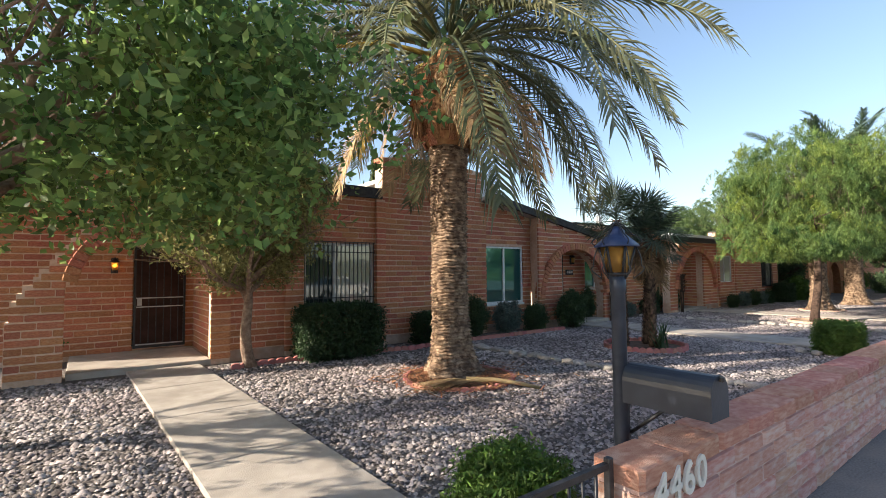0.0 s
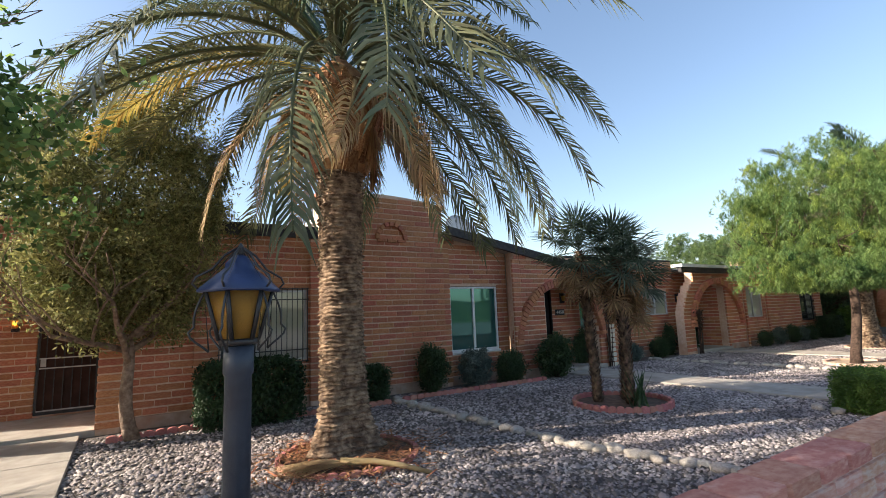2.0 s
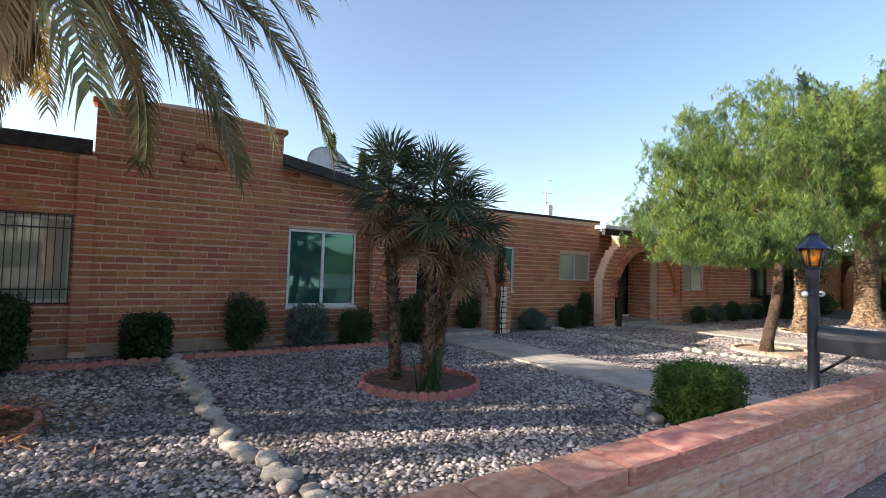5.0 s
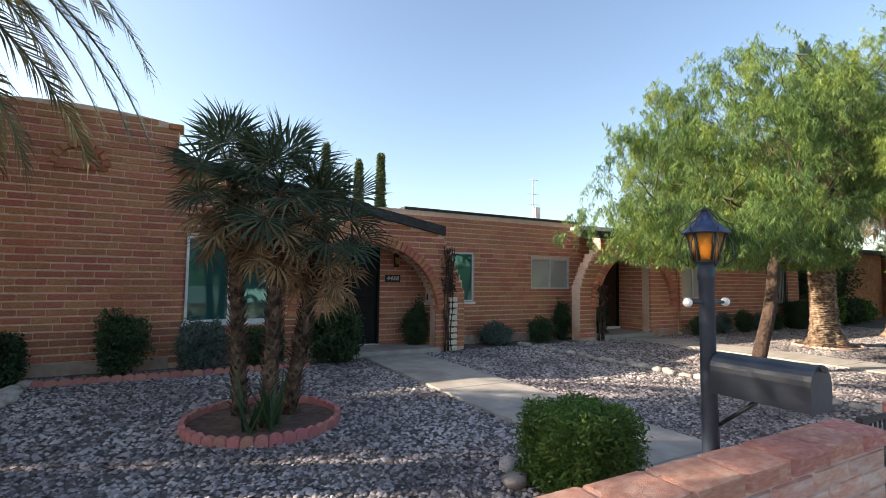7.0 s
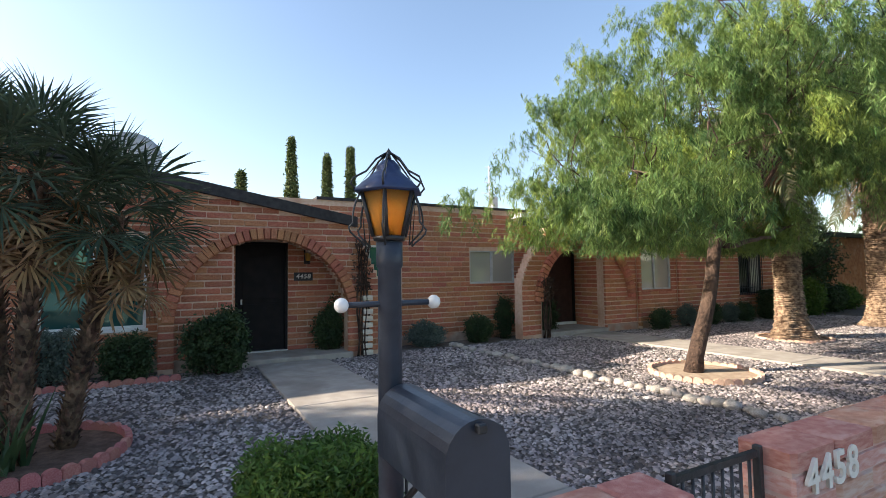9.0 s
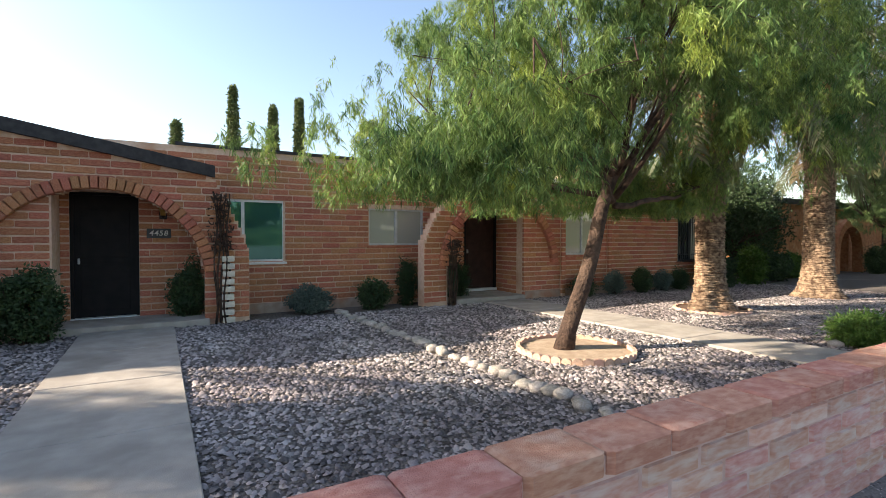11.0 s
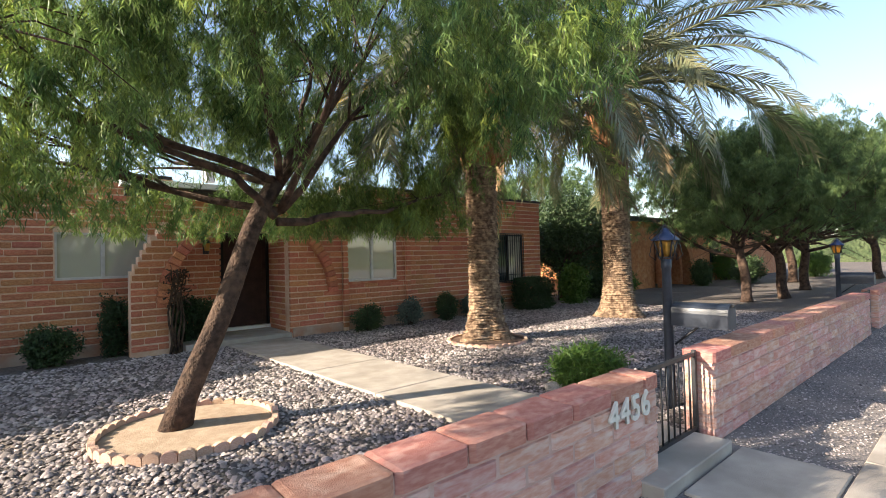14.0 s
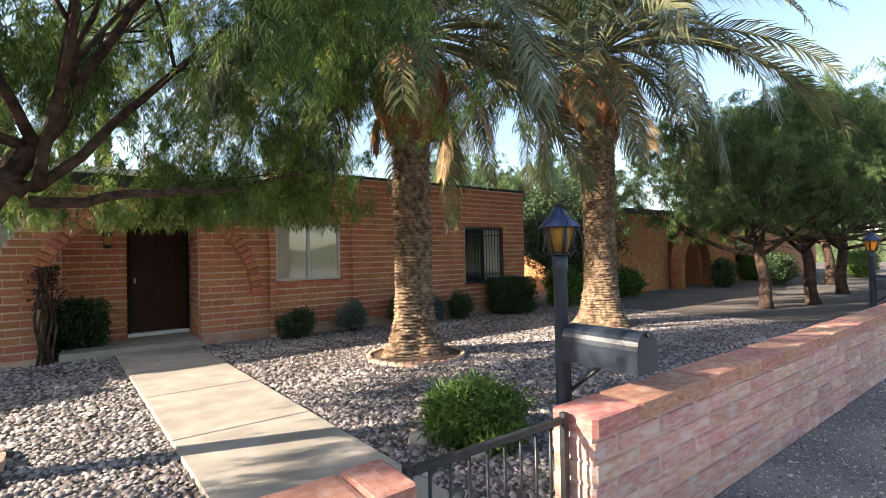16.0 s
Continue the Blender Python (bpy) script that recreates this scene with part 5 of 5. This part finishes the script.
round_tree(-2.1, 4.3, 21, "broad-leaved shade tree with low hanging dark green branches", M_BROAD, 2.0, (0.75, -0.35, 3.15), (2.5, 2.1, 1.5), 135, 46, 0.075, 0.042, M_BARKJ, 2.05, 0.22)
# added tree, mostly out of view; its sparse crown dapples the first yard with shade
round_tree(-3.7, 7.0, 29, "thin leafy tree added beside the yard to cast dappled shade", M_BROAD, 2.0, (0.2, 0.0, 3.3), (2.3, 2.0, 1.6), 34, 34, 0.08, 0.05, M_BARKJ, 1.9, 0.24)
round_tree(1.6, 8.58, 22, "small twisted juniper tree with dusty yellow green foliage", M_JUN, 1.5, (-0.25, -0.1, 3.4), (1.4, 1.15, 2.2), 190, 70, 0.07, 0.024, M_BARKJ, 1.55, 0.17, 0.1, "juniper_tree")


def bush(x, y, w, dpt, h, mat, seed, label, n=1500, leaf=0.05, width=0.026, square=False, name="bush", z0=0.05, fern=False):
    g = random.Random(seed)
    r = np.random.default_rng(seed)
    b = thing(name, label, "bush", (x, y, z0), "")
    out = []
    for i in range(9):
        a = i * 0.7
        out.append(tube([(0.04 * math.cos(a), 0.04 * math.sin(a), 0), (w * 0.2 * math.cos(a), dpt * 0.2 * math.sin(a), h * 0.45), (w * 0.36 * math.cos(a), dpt * 0.36 * math.sin(a), h * 0.8)], [0.014, 0.01, 0.004], 5))
    put("woody_base", arrays("woody_base", *merge(out)), M_BARK, b)
    if square:
        P = r.uniform(-1, 1, (n, 3))
        k = np.argmax(np.abs(P), 1)
        push = r.random(n) < 0.75
        P[np.arange(n)[push], k[push]] = np.sign(P[np.arange(n)[push], k[push]]) * r.uniform(0.85, 1.0, push.sum())
        P = np.sign(P) * np.abs(P) ** 1.0
        P *= (1 - 0.1 * (np.abs(P[:, [0]]) > 0.85) * (np.abs(P[:, [2]]) > 0.85))
    else:
        v = r.normal(size=(n, 3))
        v /= np.linalg.norm(v, axis=1)[:, None]
        P = v * (r.uniform(0.25, 1, n) ** 0.4)[:, None]
        P *= (1 + 0.17 * np.sin(v[:, [0]] * 5 + seed) + 0.14 * np.sin(v[:, [2]] * 7 + v[:, [1]] * 5 + seed) + 0.14 * r.normal(size=(n, 1)) * (r.random((n, 1)) < 0.4))
    P = P * np.array([w / 2, dpt / 2, h / 2]) + np.array([0, 0, h * 0.52])
    P = P[P[:, 2] > 0.02]
    T, TF = leaf_template(g, 9, leaf, width, leaf * 1.1)
    V, F = scatter(T, TF, P, turns(len(P), r), r.uniform(0.7, 1.3, len(P)))
    put("foliage", arrays("foliage", V, F), mat, b)
    return b


bush(3.25, 8.55, 1.6, 0.9, 1.0, M_HEDGE, 1, "large clipped dark green hedge bush by the window", 3600, square=True)
bush(5.55, 8.85, 0.62, 0.5, 0.68, M_HEDGE, 2, "small clipped dark bush against the wall", 1000, square=True)
bush(7.05, 8.95, 0.68, 0.5, 0.98, M_SHRUB, 3, "dark leafy shrub against the adobe wall", 1000)
bush(8.2, 8.95, 0.75, 0.55, 0.85, M_SAGE, 4, "pale blue green shrub under the window", 900)
bush(9.2, 8.85, 0.65, 0.5, 0.72, M_SHRUB, 5, "dark leafy shrub under the window", 900)
bush(10.5, 8.65, 0.95, 0.6, 1.0, M_SHRUB, 6, "loose dark green shrub beside the path", 1300, 0.06, 0.03)
bush(12.6, 9.65, 0.55, 0.4, 1.0, M_SHRUB, 7, "dark leafy shrub growing under the arch", 900)
bush(14.75, 9.6, 0.9, 0.55, 0.5, M_SAGE, 8, "low blue green shrub against the wall", 800)
bush(16.1, 9.5, 0.7, 0.5, 0.6, M_SHRUB, 9, "low dark shrub against the wall", 700)
bush(17.0, 9.7, 0.4, 0.35, 1.0, M_HEDGE, 10, "narrow dark shrub beside the buttress", 500)
bush(18.25, 9.75, 0.75, 0.55, 0.95, M_HEDGE, 11, "dark shrub inside the shaded porch", 1000)
for i, xx in enumerate((21.6, 22.75, 23.9, 24.8, 25.6)):
    bush(xx, 8.75, 0.62, 0.45, 0.55 + 0.06 * (i % 3), M_SAGE if i % 2 else M_SHRUB, 12 + i, "sparse low shrub along the adobe wall", 450)
bush(27.2, 8.6, 1.2, 0.7, 0.92, M_HEDGE, 18, "clipped dark bush under the barred window", 1900, square=True)
bush(10.7, 2.62, 0.72, 0.66, 0.6, M_GREEN, 19, "rounded clipped green bush beside the low wall", 3000, 0.045, 0.014, square=True)
bush(1.55, 2.2, 0.85, 0.7, 0.4, M_GREEN, 20, "low bright green bush near the gate", 2600, 0.05, 0.014)
bush(20.95, 2.75, 0.8, 0.7, 0.42, M_GREEN, 21, "spreading fern-like green bush beside the low wall", 2200, 0.07, 0.014)
bush(-1.35, 9.6, 0.5, 0.5, 1.3, M_GREEN, 23, "leafy green plant behind the porch arch", 700)
bush(-2.5, 9.3, 0.9, 0.8, 1.2, M_GREEN, 24, "bright green shrub beside the first house", 900)
for i, (xx, yy) in enumerate(((10.25, 2.85), (10.4, 3.15), (20.55, 2.95), (20.75, 2.45))):
    ob = new("border_rock", ROCKS[i])
    ob.matrix_basis = Matrix.LocRotScale((xx, yy, 0.1), Euler((0, 0, i)), (0.13, 0.1, 0.08))
    tagged(ob, "tan rock beside the green bush", "rock", "bush rocks")

# ---- behind and beyond ----
dish = thing("satellite_dish", "pale grey satellite dish on the roof", "satellite dish", (9.0, 10.6, slope(9.0) + 0.08))
turned("mast", [(0.0, 0), (0.025, 0), (0.025, 0.42), (0.0, 0.42)], M_FRAMEG, dish, 8)
turned("reflector", [(0.0, 0.0), (0.15, 0.02), (0.3, 0.07), (0.38, 0.11), (0.385, 0.115), (0.3, 0.078), (0.15, 0.028), (0.0, 0.008)], M_FRAMEG, dish, 24, m=pose(0, -0.05, 0.45, 68, 0, 5) @ Matrix.Scale(1.4, 4))
V, F = tube([(0, -0.05, 0.3), (0.22, -0.35, 0.45)], 0.012, 6)
put("feed_arm", arrays("feed_arm", V, F), M_FRAMEG, dish)
ant = thing("antenna_mast", "thin television antenna mast on the roof", "antenna", (19.5, 14.0, 3.05))
V, F = tube([(0, 0, 0), (0, 0, 2.5)], 0.025, 6)
put("mast", arrays("mast", V, F), M_FRAMEG, ant)
for i, z in enumerate((1.5, 1.9, 2.45)):
    V, F = tube([(-0.35 + 0.1 * i, 0, z), (0.3, 0, z)], 0.01, 5)
    put("element", arrays("element", V, F), M_FRAMEG, ant)
part("box", boxed(0.05, 0.3, -0.1, 0.1, 0.9, 1.4, 0.02), M_FRAMEG, ant)


def cypress(x, y, h, w, seed):
    r = np.random.default_rng(seed)
    n = thing("cypress", "narrow distant cypress behind the roofs", "tree", (x, y, 0.05), "cypresses")
    V, F = tube([(0, 0, 0), (0, 0, h * 0.9)], [0.15, 0.03], 8)
    put("trunk", arrays("trunk", V, F), M_BARK, n)
    m = 1700
    z = r.uniform(0.06, 1, m)
    rad = w * np.minimum(1, (1 - z) * 1.25 + 0.02) ** 0.9 * r.uniform(0.3, 1, m) ** 0.5 * (1 + 0.15 * np.sin(z * 40))
    a = r.uniform(0, 6.28, m)
    P = np.stack([rad * np.cos(a), rad * np.sin(a), z * h], -1)
    T, TF = leaf_template(random.Random(seed), 8, 0.2, 0.08, 0.16)
    V, F = scatter(T, TF, P, turns(len(P), r), r.uniform(0.8, 1.2, len(P)))
    put("crown", arrays("crown", V, F), M_CYP, n)


for i, (xx, h, wd) in enumerate(((15.3, 9.9, 0.62), (17.45, 9.1, 0.42), (18.95, 9.7, 0.42), (12.5, 7.6, 0.45))):
    cypress(xx, 29, h, wd, 40 + i)

for i, (xx, yy, k) in enumerate(((32.5, 4.6, 1.0), (34.3, 4.1, 1.05), (38.5, 4.5, 1.1), (33.0, 17.5, 1.1), (40.0, 18.0, 1.25), (43.5, 6.0, 1.3), (48.0, 3.5, 1.3))):
    if i == 0:
        far_tree = mesquite(xx, yy, 50, "dense dark green mesquite further along the yard", M_MESQD, 0.14, (0.1, 0.2), 1.7, 2.2, 12000, 2.05, (3.3, 3.0, 2.1), 3.7, "far trees", 0.13, count=10)
    else:
        t = copy_thing(far_tree, pose(xx, yy, 0.05, 0, 0, 70 * i) @ Matrix.Scale(k, 4))
        t.scale = (k, k, k)
round_tree(30.0, 9.6, 27, "dark evergreen tree beside the end of the house", M_SHRUB, 1.4, (0, 0, 2.3), (0.9, 0.9, 1.4), 50, 40, 0.09, 0.05, M_BARK, 0.9, 0.25)
for i, (xx, yy, wd, h) in enumerate(((29.3, 8.6, 1.0, 1.2), (31.5, 9.0, 1.4, 1.0), (33.5, 9.3, 1.3, 0.9), (42.0, 7.5, 1.8, 1.3), (45.0, 9.5, 2.2, 1.5), (39.5, 8.6, 1.0, 1.1), (50.0, 6.5, 2.2, 1.4))):
    bush(xx, yy, wd, wd * 0.7, h, M_SHRUB if i % 2 else M_GREEN, 60 + i, "garden shrub far along the yard", 800, 0.09, 0.05)

round_tree(32.3, 10.6, 28, "dense dark evergreen between the two houses", M_SHRUB, 1.3, (0, 0, 2.2), (1.5, 1.3, 1.9), 80, 44, 0.1, 0.055, M_BARK, 0.5, 0.28)
fh = thing("house", "distant adobe house with a pale arched porch", "house", (34.0, 9.3, 0.05))
bm = bmesh.new()
box(bm, 0.0, 3.6, 0.6, 6.5, 0, 3.0)
box(bm, 6.2, 22, 0.6, 6.5, 0, 3.0)
box(bm, 3.6, 6.2, 2.4, 6.5, 0, 3.0)
part("wall", bm, M_BRICKJ, fh)
bm = bmesh.new()
for k in range(15):
    a, b = 180 * k / 15, 180 * (k + 1) / 15
    pa = [(4.9 + 1.15 * math.cos(radians(q)), 0.95 + 1.15 * math.sin(radians(q))) for q in (a, b)]
    pb = [(4.9 + 1.5 * math.cos(radians(q)), 0.95 + 1.5 * math.sin(radians(q))) for q in (a, b)]
    v = [bm.verts.new((p[0], yy, p[1])) for yy in (0.0, 0.4) for p in (pa[0], pa[1], pb[1], pb[0])]
    for f in ((0, 1, 2, 3), (7, 6, 5, 4), (0, 4, 5, 1), (2, 6, 7, 3)):
        bm.faces.new([v[i] for i in f])
box(bm, 3.4, 3.75, 0, 0.4, 0, 0.95)
box(bm, 6.05, 6.4, 0, 0.4, 0, 0.95)
bmesh.ops.remove_doubles(bm, verts=bm.verts[:], dist=0.002)
bmesh.ops.recalc_face_normals(bm, faces=bm.faces[:])
part("arch", bm, M_BRICKJ, fh)
part("porch_wall", boxed(3.62, 6.18, 2.3, 2.38, 0, 2.7), M_FARW, fh, "pale plastered porch wall")
part("roof", boxed(-0.2, 22.2, 0.4, 6.7, 3.0, 3.2), M_FASCIA, fh)
part("window", boxed(10.0, 11.4, 0.52, 0.6, 1.0, 2.2), M_GLASSD, fh)

# white car parked across the street, mirrored in the windows
M_CAR = glass("white_car_paint", (0.78, 0.78, 0.77), 0.0)
M_TYRE = material("tyre_rubber", (0.015, 0.015, 0.015), (0.03, 0.03, 0.03), 20, 0.8, 60, 0.3)
car = thing("parked_car", "white saloon car parked across the street", "car", (12.4, -9.2, 0.0))


def car_shell(profile, half, inset, bevel):
    """A side profile (x, z) drawn out across the car, its top narrowed by inset."""
    bm = bmesh.new()
    zs = [p[1] for p in profile]
    lo, hi = min(zs), max(zs)
    rows = [[bm.verts.new((px, sg * (half - inset * (pz - lo) / (hi - lo)), pz)) for px, pz in profile] for sg in (-1, 1)]
    k = len(profile)
    for i in range(k):
        bm.faces.new((rows[0][i], rows[0][(i + 1) % k], rows[1][(i + 1) % k], rows[1][i]))
    bm.faces.new(rows[0][::-1])
    bm.faces.new(rows[1])
    bmesh.ops.recalc_face_normals(bm, faces=bm.faces[:])
    bmesh.ops.bevel(bm, geom=bm.edges[:], offset=bevel, segments=2, affect="EDGES")
    return bm


def wheel_arc(cx):
    return [(cx + 0.37 * math.cos(radians(a)), 0.32 + 0.37 * math.sin(radians(a))) for a in range(10, 171, 20)]


body = [(2.25, 0.25), (2.3, 0.5), (2.2, 0.72), (1.0, 0.95), (-1.7, 1.0), (-2.25, 0.92), (-2.3, 0.5), (-2.2, 0.25)] + wheel_arc(-1.35)[::-1] + wheel_arc(1.35)[::-1]
part("body", car_shell(body, 0.88, 0.06, 0.02), M_CAR, car, smooth=False)
part("cabin_glass", car_shell([(1.0, 0.93), (0.25, 1.4), (-1.0, 1.42), (-1.75, 0.98)], 0.82, 0.2, 0.03), M_GLASSD, car, "dark car windows")
part("roof", car_shell([(0.3, 1.385), (0.1, 1.45), (-0.9, 1.46), (-1.1, 1.4)], 0.66, 0.06, 0.012), M_CAR, car)
for sg in (-1, 1):
    part("pillar", boxed(-0.42, -0.34, sg * 0.72 - 0.1, sg * 0.72 + 0.1, 0.97, 1.39, 0.01), M_CAR, car)
    part("headlight", boxed(2.14, 2.27, sg * 0.62 - 0.16, sg * 0.62 + 0.16, 0.56, 0.7, 0.02), M_FRAMEG, car, "clear headlight")
    for cx in (-1.35, 1.35):
        wheel = turned("wheel", [(0.2, -0.1), (0.31, -0.1), (0.325, -0.06), (0.325, 0.06), (0.31, 0.1), (0.2, 0.1)], M_TYRE, car, 24, m=pose(cx, sg * 0.78, 0.325, 90, 0, 0))
        turned("rim", [(0.0, -0.07), (0.06, -0.09), (0.2, -0.095), (0.2, 0.095), (0.06, 0.09), (0.0, 0.07)], M_FRAMEG, wheel, 16, "pale alloy rim")

# far tree line all round
ring_v, ring_f = [], []
N = 180
for i in range(N):
    a = 2 * math.pi * i / N
    rr = 75 + 10 * noise.noise((math.cos(a) * 3, math.sin(a) * 3, 0))
    hh = 4.2 + 2.2 * noise.noise((math.cos(a) * 14, math.sin(a) * 14, 3)) + 0.8 * noise.noise((math.cos(a) * 50, math.sin(a) * 50, 5))
    ring_v += [(12 + rr * math.cos(a), 5 + rr * math.sin(a), 0), (12 + (rr + 2) * math.cos(a), 5 + (rr + 2) * math.sin(a), hh * 0.75), (12 + (rr + 5) * math.cos(a), 5 + (rr + 5) * math.sin(a), hh)]
for i in range(N):
    j = (i + 1) % N
    for k in range(2):
        ring_f.append((i * 3 + k, j * 3 + k, j * 3 + k + 1, i * 3 + k + 1))
tagged(put("backdrop", arrays("backdrop", ring_v, ring_f, True), M_FAR), "distant dark line of trees", "backdrop", "", "structure")

# ---- gravel ----
rg = np.random.default_rng(99)


def gravel(name, label, x0, x1, y0, y1, density, smin, smax, z, holes, mat):
    n = int((x1 - x0) * (y1 - y0) * density)
    P = np.stack([rg.uniform(x0, x1, n), rg.uniform(y0, y1, n), np.full(n, z)], -1)
    ok = np.ones(n, bool)
    for a, b, c, d in holes:
        ok &= ~((P[:, 0] > a) & (P[:, 0] < b) & (P[:, 1] > c) & (P[:, 1] < d))
    for a, b, k in ((-0.16, 0.92, -0.03), (11.1, 12.36, -0.025), (18.72, 19.9, -0.045)):
        u = P[:, 0] - k * (P[:, 1] - 9)
        ok &= ~((u > a) & (u < b) & (P[:, 1] < 9.1))
    for cx, cy, r in ((8.76, 5.42, 0.8), (17.1, 4.58, 0.76), (22.4, 5.85, 0.7), (3.85, 5.62, 0.8)):
        ok &= np.hypot(P[:, 0] - cx, P[:, 1] - cy) > r
    P = P[ok]
    n = len(P)
    T = np.array([(1, 0.1, 0), (0.25, 0.95, 0.1), (-0.9, 0.35, -0.05), (-0.45, -0.85, 0.05), (0.55, -0.75, 0), (0.1, 0.05, 0.75)])
    TF = np.array([(0, 1, 5), (1, 2, 5), (2, 3, 5), (3, 4, 5), (4, 0, 5)])
    S = rg.uniform(smin, smax, n) * (1 + 0.6 * (rg.random(n) < 0.06))
    P[:, 2] += rg.uniform(-0.004, 0.012, n)
    V, F = scatter(T, TF, P, turns(n, rg, 0.4), S)
    return tagged(put(name, arrays(name, V, F), mat), label, "gravel", "", "stuff")


HOLES = [(-0.98, 1.15, 9, 12), (9.7, 13.0, 9.0, 12)]
gravel("gravel", "grey and tan crushed stone gravel covering the yard", -5, 30, 1.44, 5.2, 900, 0.014, 0.03, 0.055, HOLES, M_STONE)
gravel("gravel", "grey and tan crushed stone gravel nearer the houses", -5, 30, 5.2, 9.15, 560, 0.018, 0.034, 0.055, HOLES, M_STONE)
gravel("gravel", "loose fine gravel on the verge outside the wall", 8, 30, 0.28, 1.15, 900, 0.005, 0.012, 0.002, [(11.8, 12.8, 0, 1.2), (19.3, 20.4, 0, 1.2)], M_STONE)

# ---- single bricks, blocks and caps ----
for parent, mesh, name, m in later:
    ob = new(name, mesh)
    ob.parent = parent
    ob.matrix_basis = m
